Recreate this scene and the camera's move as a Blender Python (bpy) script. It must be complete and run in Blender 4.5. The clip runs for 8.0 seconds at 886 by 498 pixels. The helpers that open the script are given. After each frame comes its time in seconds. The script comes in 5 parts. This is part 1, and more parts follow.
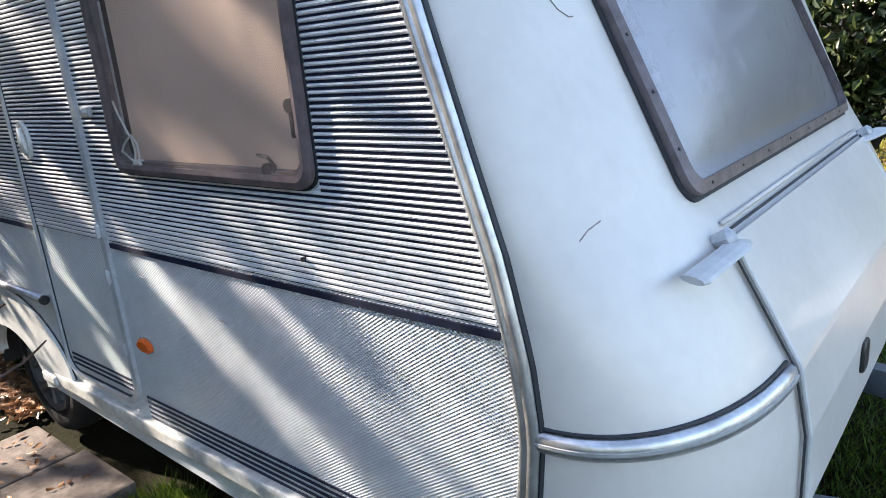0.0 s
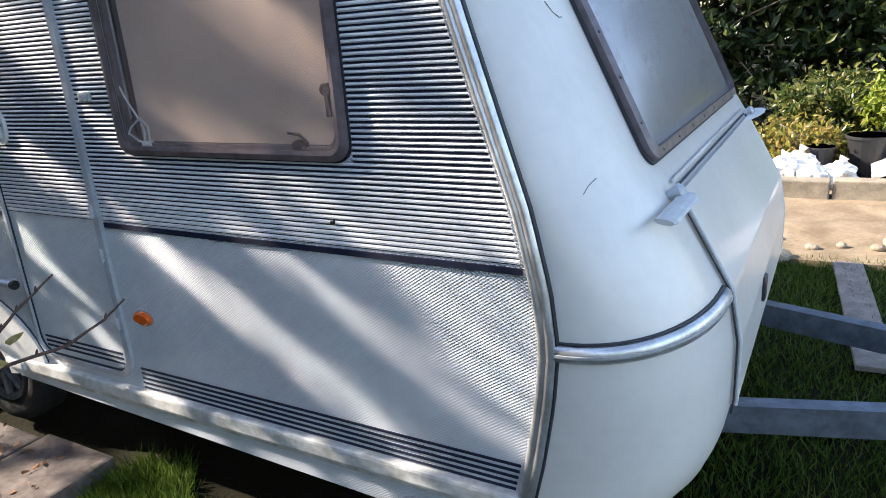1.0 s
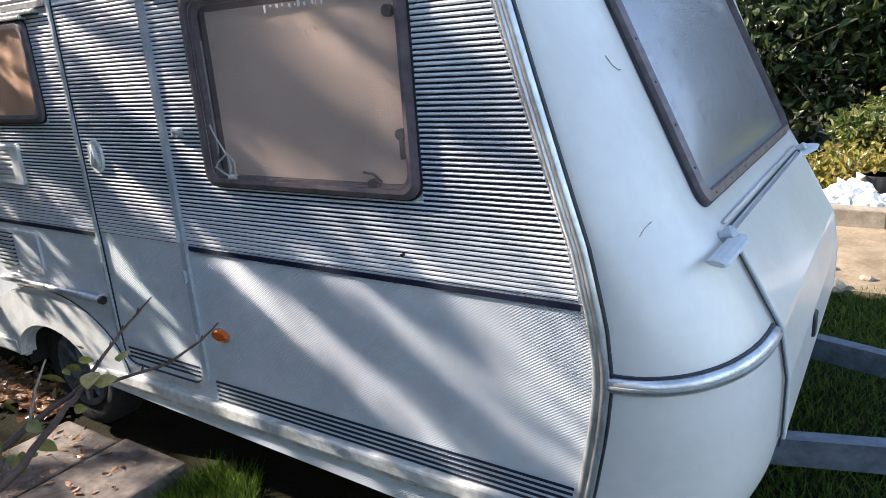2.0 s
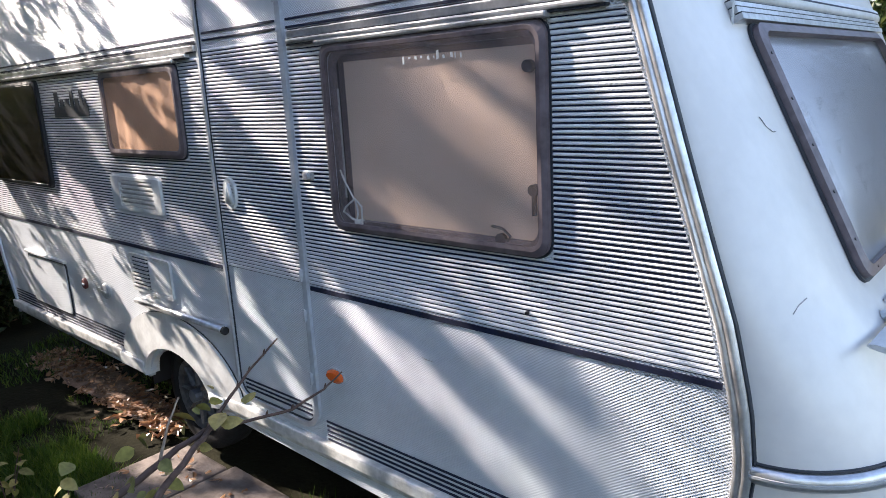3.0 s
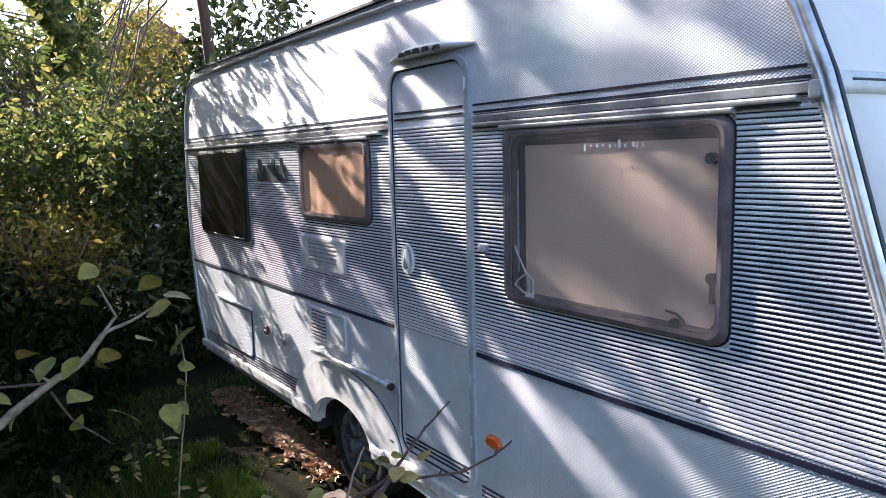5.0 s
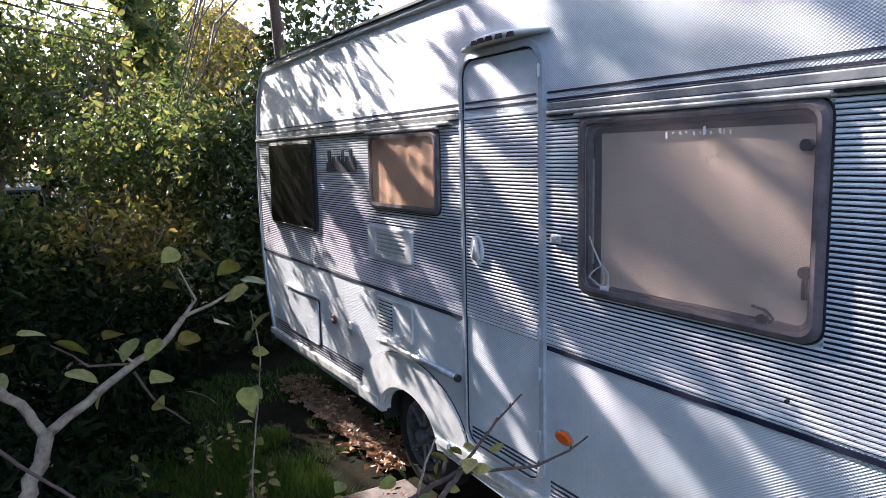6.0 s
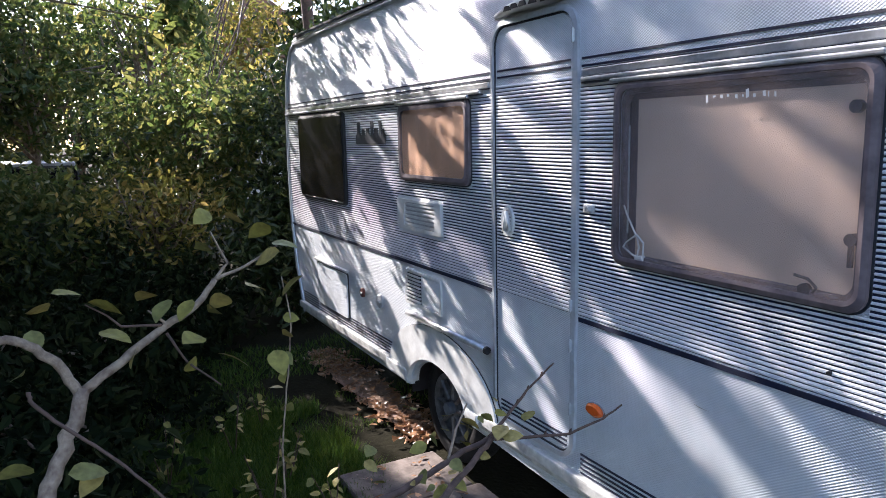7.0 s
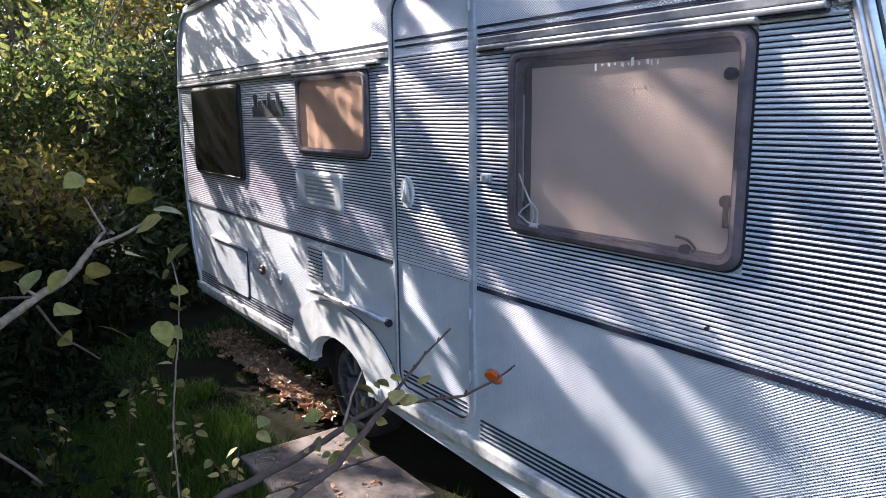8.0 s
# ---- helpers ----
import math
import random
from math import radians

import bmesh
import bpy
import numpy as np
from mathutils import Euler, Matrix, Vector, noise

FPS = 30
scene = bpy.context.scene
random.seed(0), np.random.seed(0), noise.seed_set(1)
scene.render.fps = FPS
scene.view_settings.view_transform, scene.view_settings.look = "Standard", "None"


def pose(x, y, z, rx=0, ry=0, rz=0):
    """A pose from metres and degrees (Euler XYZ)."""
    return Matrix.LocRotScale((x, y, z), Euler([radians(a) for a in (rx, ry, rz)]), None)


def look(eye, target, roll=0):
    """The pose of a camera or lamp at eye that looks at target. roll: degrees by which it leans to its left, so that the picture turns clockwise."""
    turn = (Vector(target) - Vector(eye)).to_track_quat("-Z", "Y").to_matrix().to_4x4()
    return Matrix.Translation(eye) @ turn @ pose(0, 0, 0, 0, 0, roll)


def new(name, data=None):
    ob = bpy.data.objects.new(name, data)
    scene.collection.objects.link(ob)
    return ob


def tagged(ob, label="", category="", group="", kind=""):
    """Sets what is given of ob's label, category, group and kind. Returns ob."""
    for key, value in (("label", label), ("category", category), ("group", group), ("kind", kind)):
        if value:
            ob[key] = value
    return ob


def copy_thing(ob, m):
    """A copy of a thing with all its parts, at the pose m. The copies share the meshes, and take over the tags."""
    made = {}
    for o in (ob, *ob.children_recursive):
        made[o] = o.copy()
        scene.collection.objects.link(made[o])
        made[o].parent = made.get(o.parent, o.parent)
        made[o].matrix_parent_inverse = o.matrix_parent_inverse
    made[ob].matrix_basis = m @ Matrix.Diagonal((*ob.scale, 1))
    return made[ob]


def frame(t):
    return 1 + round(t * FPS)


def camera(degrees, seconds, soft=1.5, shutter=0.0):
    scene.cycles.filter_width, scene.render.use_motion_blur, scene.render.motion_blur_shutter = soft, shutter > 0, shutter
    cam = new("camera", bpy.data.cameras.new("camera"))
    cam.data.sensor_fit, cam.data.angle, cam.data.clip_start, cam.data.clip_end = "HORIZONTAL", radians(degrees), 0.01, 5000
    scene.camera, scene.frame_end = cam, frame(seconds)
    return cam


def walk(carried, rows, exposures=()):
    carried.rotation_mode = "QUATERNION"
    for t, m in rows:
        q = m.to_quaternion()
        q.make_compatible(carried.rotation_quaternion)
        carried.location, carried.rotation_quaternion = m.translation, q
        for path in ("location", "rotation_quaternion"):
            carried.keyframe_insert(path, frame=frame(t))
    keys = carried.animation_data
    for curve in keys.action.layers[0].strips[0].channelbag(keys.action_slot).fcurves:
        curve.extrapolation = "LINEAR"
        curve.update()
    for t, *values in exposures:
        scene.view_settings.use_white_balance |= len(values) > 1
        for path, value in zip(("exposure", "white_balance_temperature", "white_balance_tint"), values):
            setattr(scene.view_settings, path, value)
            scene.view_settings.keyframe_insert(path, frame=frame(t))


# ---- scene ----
cam = camera(64.7, 8.0, soft=0.9)
PATH = [
    (0, (2.283, -0.982, 1.671), (1.029, 0.473, 1.115), -5.1),
    (0.5, (2.237, -1.208, 1.718), (1.046, 0.287, 1.131), -5.8),
    (0.6, (2.191, -1.22, 1.682), (1.021, 0.279, 1.063), -6.1),
    (0.9, (2.192, -1.376, 1.724), (1.153, 0.207, 1.082), -6.5),
    (1, (2.189, -1.433, 1.714), (1.224, 0.208, 1.099), -4.4),
    (1.5, (2.192, -1.521, 1.713), (1.31, 0.164, 1.095), -3.3),
    (2, (2.211, -1.559, 1.81), (1.133, 0.028, 1.244), -4.2),
    (2.2, (2.168, -1.531, 1.802), (1.022, 0.026, 1.29), -3.2),
    (3.3, (2.11, -1.592, 1.886), (0.761, -0.179, 1.462), -3.1),
    (3.5, (2.131, -1.624, 1.898), (0.759, -0.219, 1.519), -2.5),
    (4, (2.108, -1.626, 1.911), (0.66, -0.289, 1.57), -1.6),
    (4.5, (2.124, -1.668, 1.926), (0.606, -0.395, 1.65), -1.4),
    (4.7, (2.137, -1.681, 1.922), (0.58, -0.453, 1.659), -1.3),
    (6, (2.085, -1.707, 1.898), (0.384, -0.69, 1.629), -1.3),
    (6.5, (2.067, -1.716, 1.846), (0.34, -0.743, 1.577), -0.1),
    (7, (2.058, -1.708, 1.854), (0.325, -0.763, 1.53), -1.2),
    (7.5, (2.06, -1.711, 1.852), (0.354, -0.717, 1.534), -1.1),
    (8, (2.072, -1.673, 1.807), (0.486, -0.514, 1.428), -0.6),
]
walk(cam, [(t, look(eye, target, roll)) for t, eye, target, roll in PATH],
     [(0, 2.3, 6900, 15), (0.5, 2.25, 6850, 15), (1.5, 2.1, 6650, 14), (2, 2.1, 6600, 14), (3.3, 2.27, 6650, 18), (4.5, 2.2, 6450, 18), (6, 2.2, 6250, 19), (8, 2.3, 6200, 19)])

# ---- light ----
world = bpy.data.worlds.new("sky")
scene.world = world
world.use_nodes = True
SUN_FROM = Vector((-0.84, -0.21, 0.52)).normalized()
sky = world.node_tree.nodes.new("ShaderNodeTexSky")
sky.sky_type, sky.sun_disc = "NISHITA", False
sky.sun_elevation = math.asin(SUN_FROM.z)
sky.sun_rotation = math.atan2(SUN_FROM.x, SUN_FROM.y)
world.node_tree.links.new(sky.outputs[0], world.node_tree.nodes["Background"].inputs[0])
world.node_tree.nodes["Background"].inputs[1].default_value = 0.115
sun = new("sun", bpy.data.lights.new("sun", "SUN"))
sun.data.energy, sun.data.angle, sun.data.color = 3.7, radians(0.53), (1.0, 0.93, 0.82)
sun.matrix_world = look(SUN_FROM * 30, (0, 0, 0))


# ---- materials ----
def mat(name, color, rough=0.5, metal=0.0, var=0.12, scale=9.0, bump=0.0, bump_scale=60.0, coat=0.0, other=None, rand=0.0, gloss=0.5):
    """A surface with stains at one scale and grain at another."""
    m = bpy.data.materials.new(name)
    m.use_nodes = True
    n, l = m.node_tree.nodes, m.node_tree.links
    p = n["Principled BSDF"]
    p.inputs["Roughness"].default_value, p.inputs["Metallic"].default_value = rough, metal
    p.inputs["Coat Weight"].default_value, p.inputs["Specular IOR Level"].default_value = coat, gloss
    tc = n.new("ShaderNodeTexCoord")
    big, fine = n.new("ShaderNodeTexNoise"), n.new("ShaderNodeTexNoise")
    big.inputs["Scale"].default_value, big.inputs["Detail"].default_value = scale, 5
    fine.inputs["Scale"].default_value, fine.inputs["Detail"].default_value = bump_scale, 4
    l.new(tc.outputs["Object"], big.inputs["Vector"])
    l.new(tc.outputs["Object"], fine.inputs["Vector"])
    ramp = n.new("ShaderNodeMix")
    ramp.data_type = "RGBA"
    dark = other or tuple(c * (1 - 2.2 * var) for c in color)
    ramp.inputs[6].default_value, ramp.inputs[7].default_value = (*dark, 1), (*color, 1)
    add = n.new("ShaderNodeMath")
    add.operation = "MULTIPLY_ADD"
    l.new(fine.outputs["Fac"], add.inputs[0])
    add.inputs[1].default_value = 0.35
    l.new(big.outputs["Fac"], add.inputs[2])
    rng = n.new("ShaderNodeMapRange")
    rng.inputs["From Min"].default_value, rng.inputs["From Max"].default_value = 0.5, 0.85
    l.new(add.outputs[0], rng.inputs["Value"])
    l.new(rng.outputs[0], ramp.inputs[0])
    out = ramp.outputs[2]
    if rand:
        info, hsv = n.new("ShaderNodeObjectInfo"), n.new("ShaderNodeHueSaturation")
        r2 = n.new("ShaderNodeMapRange")
        r2.inputs["To Min"].default_value, r2.inputs["To Max"].default_value = 1 - rand, 1 + rand
        l.new(info.outputs["Random"], r2.inputs["Value"])
        l.new(r2.outputs[0], hsv.inputs["Value"])
        l.new(out, hsv.inputs["Color"])
        out = hsv.outputs[0]
    l.new(out, p.inputs["Base Color"])
    if bump:
        b = n.new("ShaderNodeBump")
        b.inputs["Strength"].default_value, b.inputs["Distance"].default_value = bump, 0.01
        l.new(fine.outputs["Fac"], b.inputs["Height"])
        l.new(b.outputs[0], p.inputs["Normal"])
    return m


def hammered(name, color, rough, pitch=0.0135, depth=0.0014):
    """Painted sheet metal with an embossed pattern of small diamond dimples."""
    m = mat(name, color, rough, var=0.08, scale=2.2, coat=0.15, bump_scale=14)
    n, l = m.node_tree.nodes, m.node_tree.links
    geo, sep = n.new("ShaderNodeNewGeometry"), n.new("ShaderNodeSeparateXYZ")
    l.new(geo.outputs["Position"], sep.inputs[0])
    waves = []
    for axis, step in (("X", pitch), ("Z", pitch * 0.66)):
        k, s = n.new("ShaderNodeMath"), n.new("ShaderNodeMath")
        k.operation, s.operation = "MULTIPLY", "SINE"
        k.inputs[1].default_value = 2 * math.pi / step
        l.new(sep.outputs[axis], k.inputs[0])
        l.new(k.outputs[0], s.inputs[0])
        waves.append(s)
    mul = n.new("ShaderNodeMath")
    mul.operation = "MULTIPLY"
    l.new(waves[0].outputs[0], mul.inputs[0])
    l.new(waves[1].outputs[0], mul.inputs[1])
    b = n.new("ShaderNodeBump")
    b.inputs["Strength"].default_value, b.inputs["Distance"].default_value = 1.0, depth
    l.new(mul.outputs[0], b.inputs["Height"])
    l.new(b.outputs[0], n["Principled BSDF"].inputs["Normal"])
    return m


def leaf_mat(name, a, b, c, through_light=0.45, rough=0.30, gloss=0.5):
    """Leaves of mixed colours, partly letting light through."""
    m = bpy.data.materials.new(name)
    m.use_nodes = True
    n, l = m.node_tree.nodes, m.node_tree.links
    p = n["Principled BSDF"]
    p.inputs["Roughness"].default_value, p.inputs["Specular IOR Level"].default_value = rough, gloss
    geo, ramp = n.new("ShaderNodeNewGeometry"), n.new("ShaderNodeValToRGB")
    ramp.color_ramp.elements[0].color, ramp.color_ramp.elements[1].color = (*a, 1), (*c, 1)
    e = ramp.color_ramp.elements.new(0.6)
    e.color = (*b, 1)
    l.new(geo.outputs["Random Per Island"], ramp.inputs[0])
    l.new(ramp.outputs[0], p.inputs["Base Color"])
    t, mix = n.new("ShaderNodeBsdfTranslucent"), n.new("ShaderNodeMixShader")
    l.new(ramp.outputs[0], t.inputs["Color"])
    mix.inputs[0].default_value = through_light
    l.new(p.outputs[0], mix.inputs[1])
    l.new(t.outputs[0], mix.inputs[2])
    l.new(mix.outputs[0], n["Material Output"].inputs["Surface"])
    return m


WHITE = hammered("hammered_white_paint", (0.67, 0.71, 0.75), 0.32)
RIBBED = hammered("ribbed_white_paint", (0.82, 0.83, 0.85), 0.28, depth=0.0004)
FRONT = mat("white_front_panel", (0.73, 0.70, 0.66), 0.34, var=0.06, scale=2.5, bump=0.04, bump_scale=25, coat=0.2)
PLASTIC = mat("white_plastic", (0.68, 0.69, 0.68), 0.45, var=0.1, scale=12)
SILL = mat("weathered_white_sill", (0.66, 0.66, 0.63), 0.4, var=0.2, scale=14, bump=0.1)
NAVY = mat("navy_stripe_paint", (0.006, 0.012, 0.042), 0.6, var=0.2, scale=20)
# real rubber seals, and strips that paint shade in rail gaps and grooves
SEAL_SHADE = mat("dark_rubber_and_shade", (0.03, 0.035, 0.045), 0.6, var=0.2, scale=20)
ALU = mat("dull_aluminium", (0.70, 0.71, 0.73), 0.36, 0.75, var=0.14, scale=15, bump=0.05)
ALU_PAINT = mat("painted_metal_frame", (0.55, 0.58, 0.62), 0.35, 0.3, var=0.1, scale=15)
ACRYLIC = mat("hazed_brown_acrylic", (0.40, 0.335, 0.335), 0.16, var=0.12, scale=4, coat=0.4)
ACRYLIC.node_tree.nodes["Principled BSDF"].inputs["Alpha"].default_value = 0.16
THIN = mat("clear_brown_acrylic", (0.40, 0.30, 0.27), 0.12, var=0.12, scale=4, coat=0.4)
THIN.node_tree.nodes["Principled BSDF"].inputs["Alpha"].default_value = 0.13
SMOKE = mat("dark_smoked_acrylic", (0.012, 0.012, 0.015), 0.25, var=0.2, scale=6, gloss=0.12)
SMOKE.node_tree.nodes["Principled BSDF"].inputs["Alpha"].default_value = 0.97
# pale grey in this pane's colour stands in for the sky reflected in it
CLEAR = mat("sky_grey_acrylic", (0.62, 0.59, 0.60), 0.05, var=0.12, scale=3, coat=1.0)
CLEAR.node_tree.nodes["Principled BSDF"].inputs["Alpha"].default_value = 0.20
PANEFRAME = mat("weathered_brown_pane_edge", (0.175, 0.14, 0.15), 0.45, var=0.2, scale=18, bump=0.1)
BLIND = mat("beige_blind_cloth", (0.74, 0.55, 0.43), 0.8, var=0.06, scale=5, bump=0.06, bump_scale=200)
BLIND2 = mat("orange_brown_curtain", (0.76, 0.44, 0.26), 0.85, var=0.08, scale=7, bump=0.1)
SKYMIRROR = mat("silver_sky_mirror", (0.78, 0.77, 0.80), 0.30, 0.65, var=0.05, scale=2.5)
INSIDE = mat("dark_interior_board", (0.05, 0.045, 0.04), 0.8)
BLACK = mat("black_plastic", (0.02, 0.02, 0.022), 0.45)
TYRE = mat("tyre_rubber", (0.018, 0.018, 0.019), 0.8, var=0.2, bump=0.3, gloss=0.25)
# rim grey darkened to include the shadow inside the wheel arch
RIM = mat("shadow_grey_wheel_rim", (0.15, 0.155, 0.165), 0.5, 0.5, var=0.25, scale=25)
AMBER = mat("amber_lamp_lens", (0.80, 0.13, 0.02), 0.25, var=0.06, scale=60, coat=0.5)
GREYPL = mat("grey_plastic", (0.42, 0.43, 0.43), 0.5, var=0.12, scale=25)
REDCAP = mat("dark_red_plastic", (0.14, 0.035, 0.03), 0.5)
CORD = mat("white_cord", (0.75, 0.74, 0.70), 0.7)
# steel set to the darker blue-grey that shade gives the drawbar
STEEL = mat("shaded_galvanised_steel", (0.17, 0.20, 0.25), 0.45, 0.45, var=0.2, scale=16, bump=0.1)
GRIME = mat("dirty_marks", (0.40, 0.39, 0.38), 0.8, var=0.3, scale=40)
# near-black base: deep shade on the ground is put into the soil colour
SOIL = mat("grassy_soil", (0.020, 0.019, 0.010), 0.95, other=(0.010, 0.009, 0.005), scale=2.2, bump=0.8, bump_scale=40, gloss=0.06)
# concrete colour lowered to hold some of the dappled shade on the slabs
SLAB = mat("worn_shaded_concrete", (0.18, 0.145, 0.125), 0.9, other=(0.085, 0.065, 0.055), scale=11, bump=0.4, bump_scale=45, rand=0.12)
SAND = mat("pale_sandy_soil", (0.27, 0.205, 0.13), 0.95, other=(0.15, 0.105, 0.06), scale=4, bump=0.7, bump_scale=30)
STONE = mat("pale_edging_stone", (0.33, 0.275, 0.20), 0.85, var=0.2, scale=8, bump=0.4, rand=0.15)
BARK = mat("grey_brown_bark", (0.31, 0.235, 0.165), 0.85, other=(0.13, 0.085, 0.06), scale=30, bump=0.5, bump_scale=90)
TWIG = mat("dark_twig_bark", (0.10, 0.058, 0.042), 0.8, var=0.2, scale=40, bump=0.3)
WOOD = mat("grey_weathered_plank", (0.24, 0.215, 0.19), 0.85, var=0.2, scale=12, bump=0.4)
PLASTER = mat("pale_plaster", (0.60, 0.52, 0.44), 0.9, var=0.1, scale=3)
LEAFSET = [mat("olive_leaf", (0.23, 0.20, 0.045), 0.62, var=0.2, scale=30, gloss=0.22), mat("yellowed_leaf", (0.34, 0.26, 0.08), 0.5, var=0.2, scale=30, gloss=0.22), mat("grey_green_leaf", (0.19, 0.18, 0.055), 0.62, var=0.2, scale=30, gloss=0.22)]
TARP = mat("white_sheet", (0.80, 0.78, 0.74), 0.7, var=0.06, scale=5)
LITTER = leaf_mat("dry_brown_leaves", (0.16, 0.07, 0.03), (0.33, 0.17, 0.08), (0.52, 0.30, 0.17), 0.15)
GREEN = leaf_mat("mixed_shrub_leaves", (0.05, 0.085, 0.022), (0.11, 0.14, 0.035), (0.29, 0.26, 0.08), 0.58)
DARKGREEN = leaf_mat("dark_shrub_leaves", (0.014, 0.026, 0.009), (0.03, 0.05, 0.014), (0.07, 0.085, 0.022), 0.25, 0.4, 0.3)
# near-black leaves: the deep shade under the shrubs is put into their colour
SHADELEAVES = leaf_mat("shade_black_leaves", (0.006, 0.010, 0.004), (0.010, 0.017, 0.006), (0.028, 0.034, 0.011), 0.2, 0.85, 0.08)
YELLOW = leaf_mat("yellowing_leaves", (0.12, 0.14, 0.03), (0.28, 0.24, 0.05), (0.46, 0.32, 0.10), 0.5)
LIME = leaf_mat("bright_yellow_green_leaves", (0.12, 0.18, 0.02), (0.24, 0.29, 0.035), (0.34, 0.37, 0.06), 0.45, 0.5)
GRASS = leaf_mat("grass_blades", (0.03, 0.06, 0.009), (0.065, 0.12, 0.016), (0.13, 0.17, 0.03), 0.3, 0.5, 0.2)


# ---- mesh helpers ----
def part(name, bm, material, parent=None, label="", smooth=False):
    me = bpy.data.meshes.new(name)
    bmesh.ops.recalc_face_normals(bm, faces=bm.faces)
    bm.to_mesh(me)
    bm.free()
    me.materials.append(material)
    if smooth:
        me.shade_smooth()
    ob = new(name, me)
    ob.parent = parent
    return tagged(ob, label)


def raw(name, verts, faces, material, parent=None, label=""):
    me = bpy.data.meshes.new(name)
    me.from_pydata(verts, [], faces)
    me.materials.append(material)
    ob = new(name, me)
    ob.parent = parent
    return tagged(ob, label)


def thing(name, label, category, at=(0, 0, 0), group="", kind=""):
    ob = new(name)
    ob.location = at
    return tagged(ob, label, category, group, kind)


def box(bm, x0, x1, y0, y1, z0, z1, bevel=0.0):
    r = bmesh.ops.create_cube(bm, size=1.0)
    for v in r["verts"]:
        v.co = ((x0 + x1) / 2 + v.co.x * (x1 - x0), (y0 + y1) / 2 + v.co.y * (y1 - y0), (z0 + z1) / 2 + v.co.z * (z1 - z0))
    if bevel:
        edges = list({e for v in r["verts"] for e in v.link_edges})
        bmesh.ops.bevel(bm, geom=edges, offset=bevel, segments=2, affect="EDGES", profile=0.6)
    return bm


def tube(bm, pts, radii, sides=8, flat=1.0):
    """A tapered tube through points; flat squashes the section along its second axis."""
    pts = [Vector(p) for p in pts]
    if not hasattr(radii, "__len__"):
        radii = [radii] * len(pts)
    rings, side = [], None
    for i, p in enumerate(pts):
        d = (pts[min(i + 1, len(pts) - 1)] - pts[max(i - 1, 0)]).normalized()
        if side is None:
            side = d.cross(Vector((0, 0, 1)) if abs(d.z) < 0.9 else Vector((1, 0, 0))).normalized()
        side = (side - d * side.dot(d)).normalized()
        up = d.cross(side)
        rings.append([bm.verts.new(p + radii[i] * (math.cos(a) * side + flat * math.sin(a) * up)) for a in (2 * math.pi * k / sides for k in range(sides))])
    for a, b in zip(rings, rings[1:]):
        for k in range(sides):
            bm.faces.new((a[k], a[(k + 1) % sides], b[(k + 1) % sides], b[k]))
    bm.faces.new(rings[0][::-1])
    bm.faces.new(rings[-1])
    return bm


def rounded(u0, u1, v0, v1, r, n=6):
    """A rounded rectangle as a loop of (u, v)."""
    out = []
    for cu, cv, a0 in ((u1 - r, v1 - r, 0), (u0 + r, v1 - r, 90), (u0 + r, v0 + r, 180), (u1 - r, v0 + r, 270)):
        for k in range(n + 1):
            a = radians(a0 + 90 * k / n)
            out.append((cu + r * math.cos(a), cv + r * math.sin(a)))
    return out


def side(u, v, d):
    """A place on the near side wall, d outwards."""
    return (u, -d, v)


def slab(bm, place, loop, d0, d1, lip=0.0):
    """A plate with the outline loop, from depth d0 to d1, its outer edge eased by lip."""
    cu, cv = sum(p[0] for p in loop) / len(loop), sum(p[1] for p in loop) / len(loop)
    rings = [[bm.verts.new(place(u, v, d0)) for u, v in loop]]
    if lip:
        rings.append([bm.verts.new(place(u, v, d1 - lip)) for u, v in loop])
        rings.append([bm.verts.new(place(u + lip * max(-1, min(1, (cu - u) / (3 * lip))), v + lip * max(-1, min(1, (cv - v) / (3 * lip))), d1)) for u, v in loop])
    else:
        rings.append([bm.verts.new(place(u, v, d1)) for u, v in loop])
    n = len(loop)
    for a, b in zip(rings, rings[1:]):
        for k in range(n):
            bm.faces.new((a[k], a[(k + 1) % n], b[(k + 1) % n], b[k]))
    bm.faces.new(rings[0][::-1])
    bm.faces.new(rings[-1])
    return bm


def ring(bm, place, outer, inner, d0, d1, d2=None):
    """A frame between two loops of equal length; d1 outer edge height, d2 inner edge height."""
    d2 = d1 if d2 is None else d2
    loops = [[bm.verts.new(place(u, v, d)) for u, v in lp] for lp, d in ((outer, d0), (outer, d1), (inner, d2), (inner, d0))]
    n = len(outer)
    for a, b in zip(loops, loops[1:] + loops[:1]):
        for k in range(n):
            bm.faces.new((a[k], a[(k + 1) % n], b[(k + 1) % n], b[k]))
    return bm


